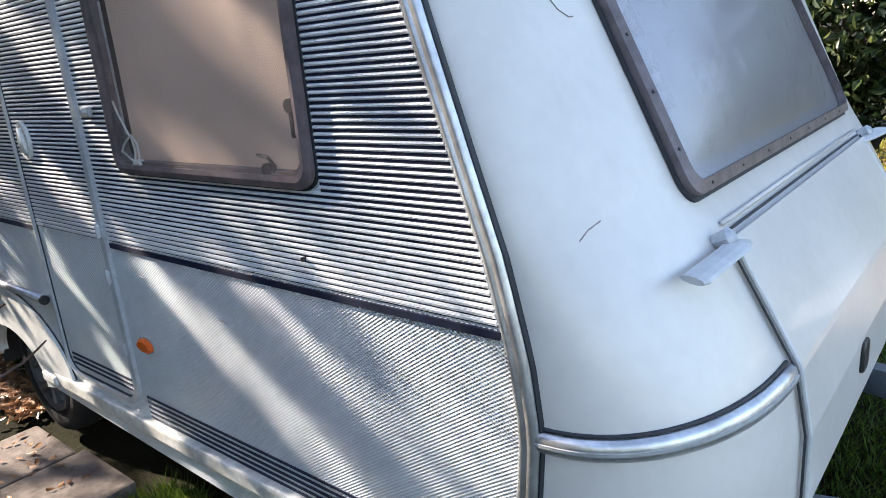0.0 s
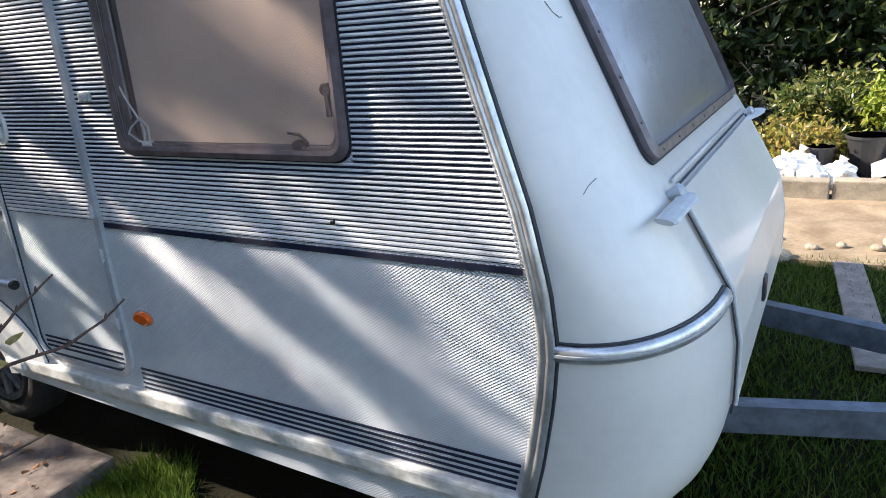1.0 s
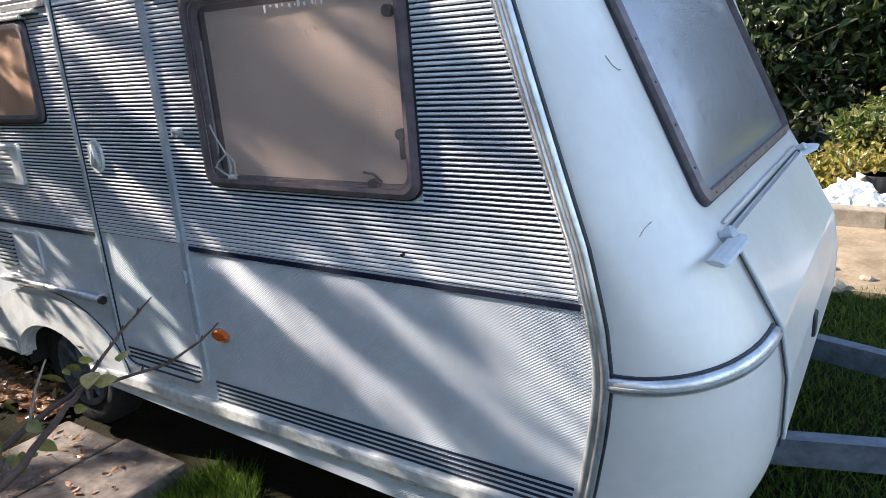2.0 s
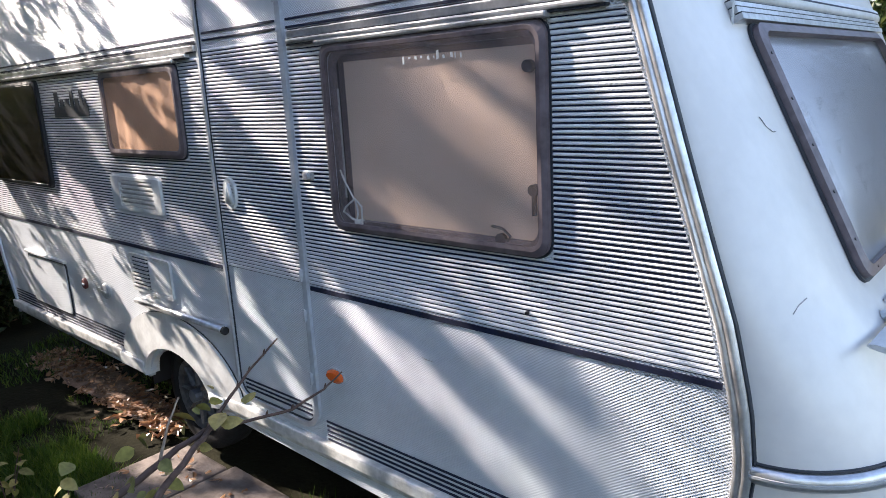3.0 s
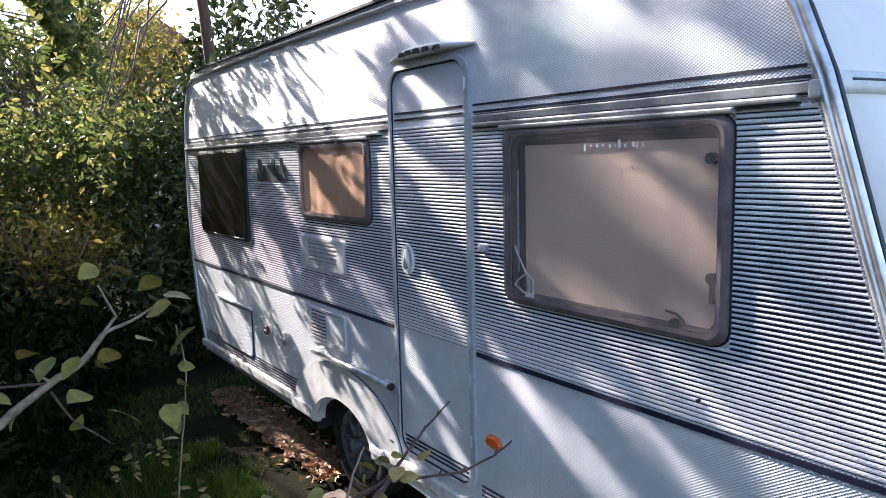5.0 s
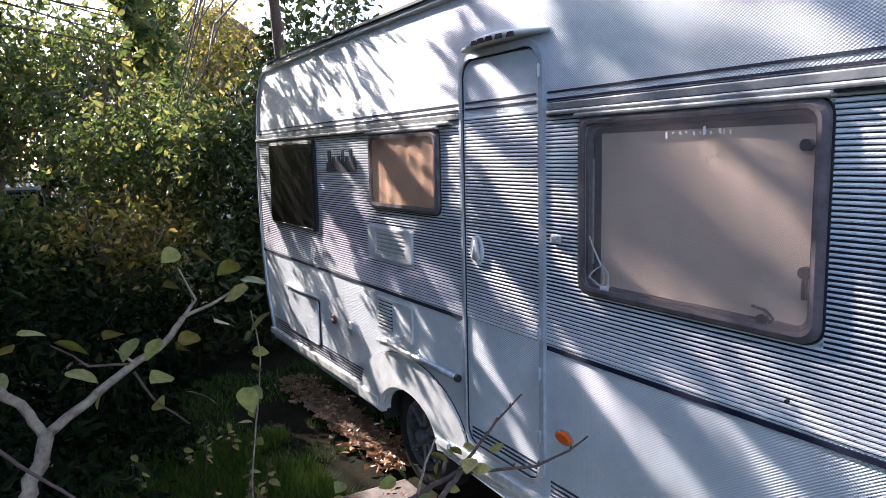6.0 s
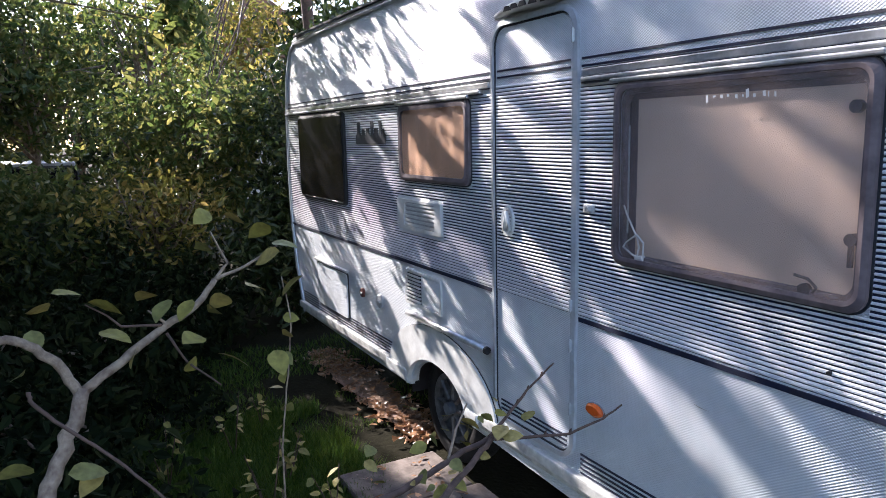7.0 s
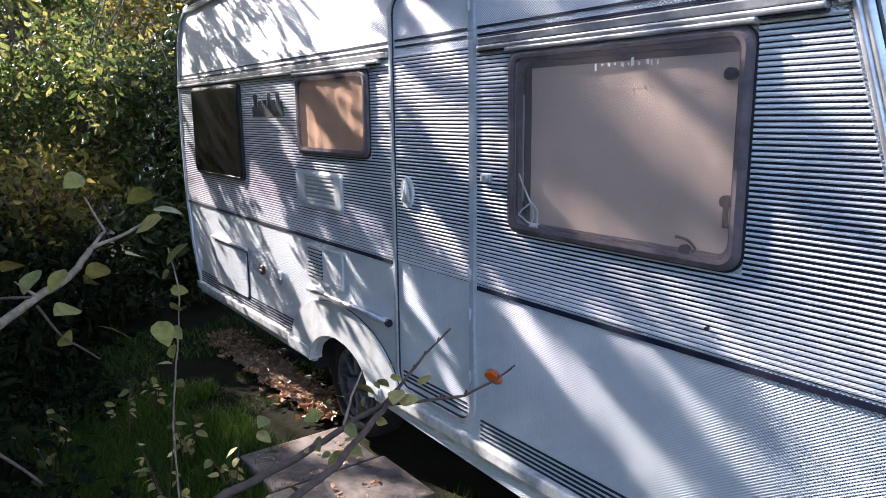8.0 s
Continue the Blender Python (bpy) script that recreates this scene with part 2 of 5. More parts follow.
def leaves(rng, centres, size, spread=0.0, droop=0.3, long=1.7):
    """Kite-shaped folded leaves at the given places: vertices and faces."""
    n = len(centres)
    c = np.asarray(centres) + rng.normal(0, 1, (n, 3)) * spread
    a = rng.normal(0, 1, (n, 3))
    a[:, 2] -= droop
    a /= np.linalg.norm(a, axis=1)[:, None]
    b = np.cross(a, rng.normal(0, 1, (n, 3)))
    b /= np.linalg.norm(b, axis=1)[:, None] + 1e-9
    nrm = np.cross(a, b)
    s = size * rng.uniform(0.6, 1.35, n)[:, None]
    v = np.empty((n, 6, 3))
    v[:, 0] = c - a * s * long / 2
    v[:, 1] = c + b * s * 0.40 + nrm * s * 0.13 - a * s * 0.18
    v[:, 2] = c + b * s * 0.34 + nrm * s * 0.12 + a * s * 0.30
    v[:, 3] = c + a * s * long / 2 - nrm * s * 0.12
    v[:, 4] = c - b * s * 0.34 + nrm * s * 0.12 + a * s * 0.30
    v[:, 5] = c - b * s * 0.40 + nrm * s * 0.13 - a * s * 0.18
    i = np.arange(n)[:, None] * 6
    f = np.concatenate([i + np.array([[0, 1, 2, 3]]), i + np.array([[0, 3, 4, 5]])])
    return v.reshape(-1, 3), f


def crown_points(rng, centre, size, clumps, each, clump=0.22, hollow=0.35):
    """Places for leaves: clumps spread in an uneven ellipsoid, thicker towards its skin."""
    d = rng.normal(0, 1, (clumps, 3))
    d /= np.linalg.norm(d, axis=1)[:, None]
    r = hollow + (1 - hollow) * rng.random(clumps) ** 0.6
    c = np.asarray(centre) + d * r[:, None] * np.asarray(size) * rng.uniform(0.8, 1.12, (clumps, 1))
    k = clump * rng.uniform(0.5, 1.4, (clumps, 1, 1))
    return (c[:, None] + rng.normal(0, 1, (clumps, each, 3)) * k * np.array([1, 1, 0.7])).reshape(-1, 3), c


def tree(name, label, category, seed, base, centre, size, clumps, each, leaf, material, trunk=0.08, clump=0.22, group="", limbs=26, low=0.03):
    """A trunk with tapering limbs that reach into a crown of single leaves."""
    rng = np.random.default_rng(seed)
    t = thing(name, label, category, base, group)
    b, c = Vector(base), Vector(centre)
    pts, heads = crown_points(rng, c - b, size, clumps, each, clump)
    pts = pts[pts[:, 2] > low]
    bm = bmesh.new()
    top = c - b
    stem = [Vector((0, 0, -0.05)), top * 0.3 + Vector((0.05, -0.04, 0)), top * 0.62 + Vector((-0.06, 0.05, 0)), top * 1.05]
    tube(bm, stem, [trunk, trunk * 0.8, trunk * 0.55, trunk * 0.2], 9)
    for k in range(min(limbs, len(heads))):
        e = Vector(heads[k])
        f = rng.uniform(0.25, 0.9)
        s = stem[1].lerp(stem[3], f)
        m = s.lerp(e, 0.5) + Vector(rng.normal(0, 0.08, 3)) + Vector((0, 0, 0.08))
        tube(bm, [s, m, e], [trunk * 0.4 * (1.1 - f), trunk * 0.22, 0.006], 6)
    part("trunk", bm, BARK, t, smooth=True)
    v, f = leaves(rng, pts, leaf)
    raw("crown", v.tolist(), f.tolist(), material, t)
    return t


# ---- ground ----
def ground_height(x, y):
    return 0.02 * math.sin(1.3 * x + 0.4) * math.cos(1.1 * y) + 0.012 * math.sin(3.1 * x + 2 * y)


bm = bmesh.new()
steps = [-220, -120, -60, -30, -20] + [-14 + 0.5 * k for k in range(57)] + [20, 30, 60, 120, 220]
grid = [[bm.verts.new((x, y, ground_height(x, y) if abs(x) < 15 and abs(y) < 15 else 0)) for y in steps] for x in steps]
for i in range(len(steps) - 1):
    for j in range(len(steps) - 1):
        bm.faces.new((grid[i][j], grid[i + 1][j], grid[i + 1][j + 1], grid[i][j + 1]))
tagged(part("ground", bm, SOIL, smooth=True), "garden soil with thin grass, deep shade in its colour", "ground", kind="structure")

# ---- caravan ----
caravan = thing("caravan", "weathered white touring caravan parked on grass and slabs", "caravan", (0, 0, 0))
LINE, TRIM, WIDE = 1.14, 2.11, 2.45
RAIL = [(0.33, 1.445), (0.40, 1.505), (0.49, 1.545), (0.62, 1.575), (0.80, 1.606), (0.95, 1.621), (1.10, 1.606), (1.29, 1.565), (1.45, 1.515), (1.70, 1.438), (2.09, 1.322), (2.27, 1.25), (2.42, 1.15), (2.52, 1.02), (2.58, 0.82)]
NOSE = [(0.33, 1.76), (0.37, 1.86), (0.43, 1.925), (0.52, 1.962), (0.62, 1.975), (0.80, 1.976), (0.95, 1.95), (1.22, 1.80), (1.31, 1.74), (2.02, 1.40), (2.27, 1.28), (2.42, 1.17), (2.52, 1.03), (2.58, 0.82)]
REAR = [(0.42, -3.50), (0.52, -3.54), (0.80, -3.66), (1.16, -3.73), (1.60, -3.75), (2.04, -3.72), (2.35, -3.66), (2.52, -3.55), (2.59, -3.40)]


def along(table, z):
    return float(np.interp(z, [p[0] for p in table], [p[1] for p in table]))


def nose_x(y, z):
    """How far forward the front panel stands at y, z."""
    a, b, c = along(RAIL, z), along(NOSE, z), 0.50
    e = min(y, WIDE - y)
    if e >= c:
        return b
    return a + (b - a) * (1 - ((c - max(e, 0)) / c) ** 2.2) ** (1 / 2.2)


def front(u, v, d):
    """A place on the front panel, d outwards."""
    slope = (along(NOSE, v + 0.03) - along(NOSE, v - 0.03)) / 0.06
    n = Vector((1, 0, -slope)).normalized()
    return (nose_x(u, v) + n.x * d, u, v + n.z * d)


BIG, SMALL, REARW = (0.20, 1.10, 1.39, 2.02), (-1.54, -0.77, 1.605, 2.02), (-3.37, -2.39, 1.39, 2.015)
DOOR = (-0.585, 0.0, 0.54, 2.32)
ARCH = (-1.16, 0.30)


def wall_with_openings(name, y, holes, parent, label):
    """One sheet with the side outline and openings cut through it."""
    bm = bmesh.new()
    outline = [(x, z) for z, x in REAR] + [(-2.0, 2.60), (-0.5, 2.60)] + [(x, z) for z, x in reversed(RAIL)]
    arc = [(ARCH[0] + 0.37 * math.cos(a), ARCH[1] + 0.32 * math.sin(a)) for a in (radians(18 + 144 * k / 12) for k in range(13))]
    outline += arc
    for loop in [outline] + holes:
        vs = [bm.verts.new((u, y, v)) for u, v in loop]
        for a, b in zip(vs, vs[1:] + vs[:1]):
            bm.edges.new((a, b))
    bmesh.ops.triangle_fill(bm, use_beauty=True, use_dissolve=False, edges=bm.edges)
    r = bmesh.ops.extrude_face_region(bm, geom=bm.faces[:])
    for g in r["geom"]:
        if isinstance(g, bmesh.types.BMVert):
            g.co.y += 0.03
    return part(name, bm, WHITE, parent, label)


hole = lambda w, r=0.05: rounded(w[0] + 0.012, w[1] - 0.012, w[2] + 0.012, w[3] - 0.012, r)
side_wall = wall_with_openings("side_wall", 0.0, [hole(BIG), hole(SMALL), hole(REARW)], caravan, "hammered white sheet metal with navy stripes")
far_wall = wall_with_openings("far_wall", WIDE - 0.03, [], caravan, "")

# front panel, lofted from the two rails across the nose
bm = bmesh.new()
ys = [WIDE * 0.5 - (WIDE * 0.5) * math.cos(math.pi * k / 44) for k in range(45)]
zs = [0.33 + k * (2.58 - 0.33) / 56 for k in range(57)]
g = [[bm.verts.new((nose_x(y, z), y, z)) for y in ys] for z in zs]
for i in range(56):
    for j in range(44):
        bm.faces.new((g[i][j], g[i][j + 1], g[i + 1][j + 1], g[i + 1][j]))
part("front_panel", bm, FRONT, caravan, "smooth white front panel with scuffs", smooth=True)

# roof and rear
bm = bmesh.new()
prof = [(-3.75, 1.60), (-3.72, 2.04), (-3.66, 2.35), (-3.55, 2.52), (-3.40, 2.59), (-2.0, 2.605), (-0.5, 2.605), (0.82, 2.58)]
rows = []
for x, z in prof:
    crown = 0.05 if z > 2.55 else 0.0
    rows.append([bm.verts.new((x, y, z + crown * math.sin(math.pi * y / WIDE) ** 0.5)) for y in [WIDE * k / 16 for k in range(17)]])
for a, b in zip(rows[3:], rows[4:]):
    for k in range(16):
        bm.faces.new((a[k], a[k + 1], b[k + 1], b[k]))
bmesh.ops.delete(bm, geom=[v for v in bm.verts if not v.link_faces], context="VERTS")
part("roof", bm, FRONT, caravan, smooth=True)
bm = bmesh.new()
rows = [[bm.verts.new((x - 0.10 * math.sin(math.pi * k / 16) ** 0.7, WIDE * k / 16, z)) for k in range(17)] for z, x in REAR[:8]]
for a, b in zip(rows, rows[1:]):
    for k in range(16):
        bm.faces.new((a[k], a[k + 1], b[k + 1], b[k]))
part("rear_wall", bm, FRONT, caravan, smooth=True)
bm = bmesh.new()
box(bm, -3.52, -1.56, 0.04, WIDE - 0.04, 0.42, 0.47)
box(bm, -0.76, 1.62, 0.04, WIDE - 0.04, 0.42, 0.47)
part("floor_board", bm, INSIDE, caravan)
bm = bmesh.new()
box(bm, -3.4, 0.95, 0.50, 0.54, 0.47, 2.42)
part("inner_partition", bm, INSIDE, caravan)

# edge rails: aluminium strips over the seams
def strip(bm, pts, wide, high):
    """A moulding with a rounded crown, laid along points on the near side wall."""
    n = len(pts)
    rows = []
    for i, (u, v) in enumerate(pts):
        a, b = pts[max(i - 1, 0)], pts[min(i + 1, n - 1)]
        t = Vector((b[0] - a[0], b[1] - a[1])).normalized()
        q = Vector((-t.y, t.x))
        rows.append([bm.verts.new(side(u + q.x * wide * s, v + q.y * wide * s, h * high)) for s, h in ((-0.5, -0.2), (-0.5, 0.55), (-0.3, 0.9), (-0.08, 1), (-0.02, 0.6), (0.06, 0.6), (0.12, 1), (0.34, 0.9), (0.5, 0.45), (0.5, -0.2))])
    for a, b in zip(rows, rows[1:]):
        for k in range(9):
            bm.faces.new((a[k], a[k + 1], b[k + 1], b[k]))
    bm.faces.new(rows[0])
    bm.faces.new(rows[-1][::-1])
    return bm


fine = [0.45 + k * (2.57 - 0.45) / 40 for k in range(41)]
part("front_edge_rail", strip(bmesh.new(), [(along(RAIL, z) - 0.002, z) for z in fine], 0.046, 0.022), ALU, caravan, "dull aluminium seam rail with screw cover", smooth=True)
part("front_edge_seal", strip(bmesh.new(), [(along(RAIL, z) + 0.024, z) for z in fine], 0.007, 0.010), SEAL_SHADE, caravan)
part("rear_edge_rail", strip(bmesh.new(), [(x + 0.012, z) for z, x in REAR] + [(-3.2, 2.585)], 0.035, 0.015), ALU_PAINT, caravan, smooth=True)
part("rear_edge_seal", strip(bmesh.new(), [(x - 0.006, z) for z, x in REAR] + [(-3.2, 2.604)], 0.010, 0.016), SEAL_SHADE, caravan)
part("roof_edge_rail", strip(bmesh.new(), [(-3.42, 2.578), (-2.0, 2.59), (-0.5, 2.59), (0.84, 2.57)], 0.035, 0.02), ALU_PAINT, caravan, smooth=True)
bm = bmesh.new()
box(bm, -3.35, 0.8, -0.03, 0.005, 2.609, 2.622)
part("gutter", bm, SEAL_SHADE, caravan)

# navy line, double trim line, and lines above the sill
def lines(name, spans, zs, high, mat_, parent, d=0.003):
    for a, b in spans:
        for z in zs:
            bm = bmesh.new()
            box(bm, a, min(b, along(RAIL, z) - 0.036), -d, 0.004, z - high / 2, z + high / 2)
            part(name, bm, mat_, parent)


lines("dividing_line", [(-3.715, -0.60), (0.012, 9)], [LINE], 0.017, NAVY, side_wall, 0.006)
lines("trim_line", [(-3.70, -0.60), (0.012, 9)], [2.115, 2.088], 0.008, NAVY, side_wall)
lines("sill_line", [(-3.5, -1.72), (0.03, 9)], [0.518, 0.537, 0.556, 0.575, 0.594], 0.008, NAVY, side_wall)

# raised ribs with navy stripes between them
PITCH = 0.0145


def spans_at(z0, z1, lo, hi, blocks):
    out = [(lo, hi)]
    for b in blocks:
        if z1 > b[2] and z0 < b[3]:
            out = [s for a, c in out for s in ((a, min(c, b[0])), (max(a, b[1]), c)) if s[1] - s[0] > 0.02]
    return out


VENT = (-1.60, -1.06, 1.325, 1.505)
blocks = [(-0.592, 0.006, 0, 3), BIG, SMALL, REARW, VENT]


def ribs(parent, lo, hi, blocks, z_low, z_high, d=0.0):
    z = z_low
    dark = bmesh.new()
    while z < z_high:
        t = min(max((z - 1.16) / 0.22, 0), 1) * (1 - 0.75 * min(max((z - 1.58) / 0.34, 0), 1))
        groove = 0.0024 + 0.0042 * t
        for a, b in spans_at(z, z + PITCH, lo(z), hi(z), blocks):
            bm = bmesh.new()
            rows = [[bm.verts.new(side(x, zz, d + h)) for zz, h in ((z + groove, 0.0), (z + groove + 0.0012, 0.0035), (z + (PITCH + groove) / 2, 0.0046), (z + PITCH - 0.0012, 0.0035), (z + PITCH, 0.0))] for x in (a, b)]
            for k in range(4):
                bm.faces.new((rows[0][k], rows[0][k + 1], rows[1][k + 1], rows[1][k]))
            bm.faces.new(rows[0])
            bm.faces.new(rows[1][::-1])
            part("rib", bm, RIBBED, parent)
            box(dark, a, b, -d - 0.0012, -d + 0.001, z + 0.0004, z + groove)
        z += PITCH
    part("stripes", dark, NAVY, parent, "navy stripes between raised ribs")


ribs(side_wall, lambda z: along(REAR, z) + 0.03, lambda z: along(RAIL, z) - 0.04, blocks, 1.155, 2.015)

# door
bm = bmesh.new()
dl = rounded(DOOR[0] + 0.03, DOOR[1] - 0.03, DOOR[2] + 0.03, DOOR[3] - 0.03, 0.07)
door = part("door", slab(bm, side, dl, 0.0005, 0.006, 0.002), WHITE, caravan, "closed entrance door with a rounded metal frame")
part("door_frame", ring(bmesh.new(), side, rounded(*DOOR, 0.10), rounded(DOOR[0] + 0.022, DOOR[1] - 0.022, DOOR[2] + 0.022, DOOR[3] - 0.022, 0.078), -0.002, 0.014, 0.018), ALU_PAINT, door, "painted metal frame")
part("door_seal", ring(bmesh.new(), side, rounded(DOOR[0] + 0.022, DOOR[1] - 0.022, DOOR[2] + 0.022, DOOR[3] - 0.022, 0.078), rounded(DOOR[0] + 0.029, DOOR[1] - 0.029, DOOR[2] + 0.029, DOOR[3] - 0.029, 0.071), -0.001, 0.008), SEAL_SHADE, door)
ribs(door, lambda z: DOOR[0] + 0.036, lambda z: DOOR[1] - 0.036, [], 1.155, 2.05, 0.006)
for z in (2.115, 2.088):
    bm = bmesh.new()
    box(bm, DOOR[0] + 0.045, DOOR[1] - 0.045, -0.009, -0.005, z - 0.004, z + 0.004)
    part("trim_line", bm, NAVY, door)
for z in (0.60, 0.62, 0.64):
    bm = bmesh.new()
    box(bm, DOOR[0] + 0.06, DOOR[1] - 0.05, -0.009, -0.005, z - 0.004, z + 0.004)
    part("sill_line", bm, NAVY, door)
for z in (2.20, 1.19, 1.03, 0.77):
    bm = bmesh.new()
    box(bm, -0.026, -0.012, -0.024, -0.012, z - 0.022, z + 0.022, 0.004)
    tube(bm, [(-0.017, -0.024, z - 0.026), (-0.017, -0.024, z + 0.026)], 0.0045)
    part("hinge", bm, ALU_PAINT, door)
el = lambda cu, cv, a, b, n=28: [(cu + a * math.cos(2 * math.pi * k / n), cv + b * math.sin(2 * math.pi * k / n)) for k in range(n)]
lock = part("lock_plate", ring(bmesh.new(), side, el(-0.455, 1.475, 0.046, 0.066), el(-0.455, 1.475, 0.034, 0.053), 0.004, 0.020), PLASTIC, door, "white oval lock surround")
part("lock_bowl", slab(bmesh.new(), side, el(-0.455, 1.475, 0.034, 0.053), 0.006, 0.008), GREYPL, lock)
bm = bmesh.new()
tube(bm, [side(-0.475, 1.435, 0.02), side(-0.452, 1.52, 0.024)], [0.010, 0.008], 8)
tube(bm, [side(-0.432, 1.435, 0.02), side(-0.452, 1.52, 0.024)], [0.010, 0.008], 8)
part("lock_lever", bm, PLASTIC, lock, smooth=True)
bm = bmesh.new()
box(bm, 0.048, 0.10, -0.02, -0.004, 1.556, 1.586, 0.005)
tube(bm, [(0.085, -0.015, 1.571), (0.085, -0.034, 1.571)], [0.013, 0.010], 10)
part("door_catch", bm, GREYPL, caravan, "small grey door retainer", smooth=False)


# windows
def hung_window(name, w, edge, parent, label, pane_mat, catches, rim_mat=None):
    """A hinged acrylic pane with a bulged rim, set proud of the wall."""
    u0, u1, v0, v1 = w
    pane = part(name, slab(bmesh.new(), side, rounded(u0 + edge, u1 - edge, v0 + edge, v1 - edge, 0.035), 0.016, 0.026, 0.004), pane_mat, parent, label)
    pane.visible_shadow = pane_mat is not SMOKE
    outer, mid = rounded(u0 + 0.002, u1 - 0.002, v0 + 0.002, v1 - 0.002, 0.05), rounded(u0 + 0.018, u1 - 0.018, v0 + 0.018, v1 - 0.018, 0.045)
    inner = rounded(u0 + edge, u1 - edge, v0 + edge, v1 - edge, 0.035)
    bm = ring(bmesh.new(), side, outer, mid, 0.006, 0.020, 0.026)
    ring(bm, side, mid, inner, 0.010, 0.026, 0.024)
    part("pane_rim", bm, rim_mat or PANEFRAME, pane, "weathered acrylic rim")
    part("gasket", ring(bmesh.new(), side, rounded(u0 - 0.004, u1 + 0.004, v0 - 0.004, v1, 0.055), rounded(u0 + 0.012, u1 - 0.012, v0 + 0.012, v1 - 0.012, 0.05), -0.001, 0.007), SEAL_SHADE, pane)
    for u, v, tall in catches:
        bm = bmesh.new()
        tube(bm, [side(u, v, -0.005), side(u, v, 0.0145)], 0.016, 14)
        if tall:
            box(bm, u - 0.006, u + 0.006, -0.012, 0.0, v - 0.07, v + 0.01, 0.003)
        part("window_catch", bm, BLACK, pane)
    return pane


big = hung_window("side_window", BIG, 0.03, caravan, "large brown tinted window with drawn beige blind", ACRYLIC, [(1.035, 1.90, False), (1.045, 1.575, True)])
bm = bmesh.new()
nx, nz = 30, 10
g = [[bm.verts.new((0.295 + 0.775 * i / nx, 0.004 + 0.001 * math.sin(i * 1.3) + 0.002 * math.sin(i * 0.45 + j * 0.25), 1.432 + 0.522 * j / nz)) for j in range(nz + 1)] for i in range(nx + 1)]
for i in range(nx):
    for j in range(nz):
        bm.faces.new((g[i][j], g[i + 1][j], g[i + 1][j + 1], g[i][j + 1]))
part("blind", bm, BLIND, big, "drawn beige blind", smooth=True)
# dark mauve sheet added to give the darkness in the gap beside the blind
bm = bmesh.new()
box(bm, 0.215, 1.085, 0.05, 0.06, 1.40, 2.01)
part("blind_gap_sheet", bm, mat("mauve_gap_shade", (0.16, 0.125, 0.13), 0.6), big)
bm = bmesh.new()
box(bm, 0.244, 0.254, 0.006, 0.012, 1.50, 1.87, 0.002)
part("blind_guide", bm, GREYPL, big, "pale upright guide of the blind")
part("inner_frame", ring(bmesh.new(), side, rounded(0.235, 1.075, 1.415, 1.99, 0.045), rounded(0.25, 1.06, 1.43, 1.975, 0.04), -0.012, 0.012), PANEFRAME, big)
bm = bmesh.new()
for p in ([(0.255, 1.60), (0.275, 1.565), (0.318, 1.505)], [(0.318, 1.505), (0.272, 1.475), (0.258, 1.455)], [(0.258, 1.455), (0.30, 1.435), (0.330, 1.43)], [(0.318, 1.505), (0.352, 1.48), (0.352, 1.435), (0.33, 1.425)], [(0.318, 1.505), (0.332, 1.46), (0.325, 1.43)]):
    tube(bm, [side(u, v, 0.012 + 0.002 * k) for k, (u, v) in enumerate(p)], 0.0032, 6)
tube(bm, [side(0.318, 1.424, 0.012), side(0.352, 1.428, 0.012)], 0.010, 8)
part("cord", bm, CORD, big, "tangled white cord inside the pane")
bm = bmesh.new()
tube(bm, [side(0.90, 1.465, 0.010), side(0.94, 1.46, 0.011), side(0.965, 1.44, 0.011), side(0.955, 1.425, 0.010)], 0.004, 6)
tube(bm, [side(0.93, 1.428, 0.0), side(0.93, 1.428, 0.013)], 0.018, 12)
part("stay_arm", bm, BLACK, big)
bm = bmesh.new()
torn = random.Random(5)
x = 0.60
while x < 0.83:
    w, h = torn.uniform(0.003, 0.010), torn.uniform(0.006, 0.030)
    z = 1.945 - h * torn.uniform(0.2, 0.9)
    slab(bm, side, [(x, z), (x + w, z + torn.uniform(-0.004, 0.004)), (x + w * 0.8, z + h), (x - 0.001, z + h * 0.9)], 0.0262, 0.0272)
    x += w + torn.uniform(0.004, 0.022)
tagged(part("torn_sticker", bm, CORD, big, "torn pale sticker remains"), kind="stuff")

small = hung_window("kitchen_window", SMALL, 0.035, caravan, "small tinted window with an orange-brown curtain", THIN, [])
bm = bmesh.new()
g = [[bm.verts.new((-1.51 + 0.71 * i / 40, -0.008 + 0.002 * math.sin(i * 0.9) + 0.003 * math.sin(i * 0.33), 1.62 + 0.39 * j / 4)) for j in range(5)] for i in range(41)]
for i in range(40):
    for j in range(4):
        bm.faces.new((g[i][j], g[i + 1][j], g[i + 1][j + 1], g[i][j + 1]))
part("curtain", bm, BLIND2, small, "drawn orange-brown curtain", smooth=True)
rearw = hung_window("rear_window", REARW, 0.02, caravan, "dark smoked rear side window", SMOKE, [], BLACK)
# black sheet added behind the pane in place of the unlit inside
bm = bmesh.new()
box(bm, -3.36, -2.40, 0.10, 0.11, 1.38, 2.02)
part("dark_inside_sheet", bm, BLACK, rearw)

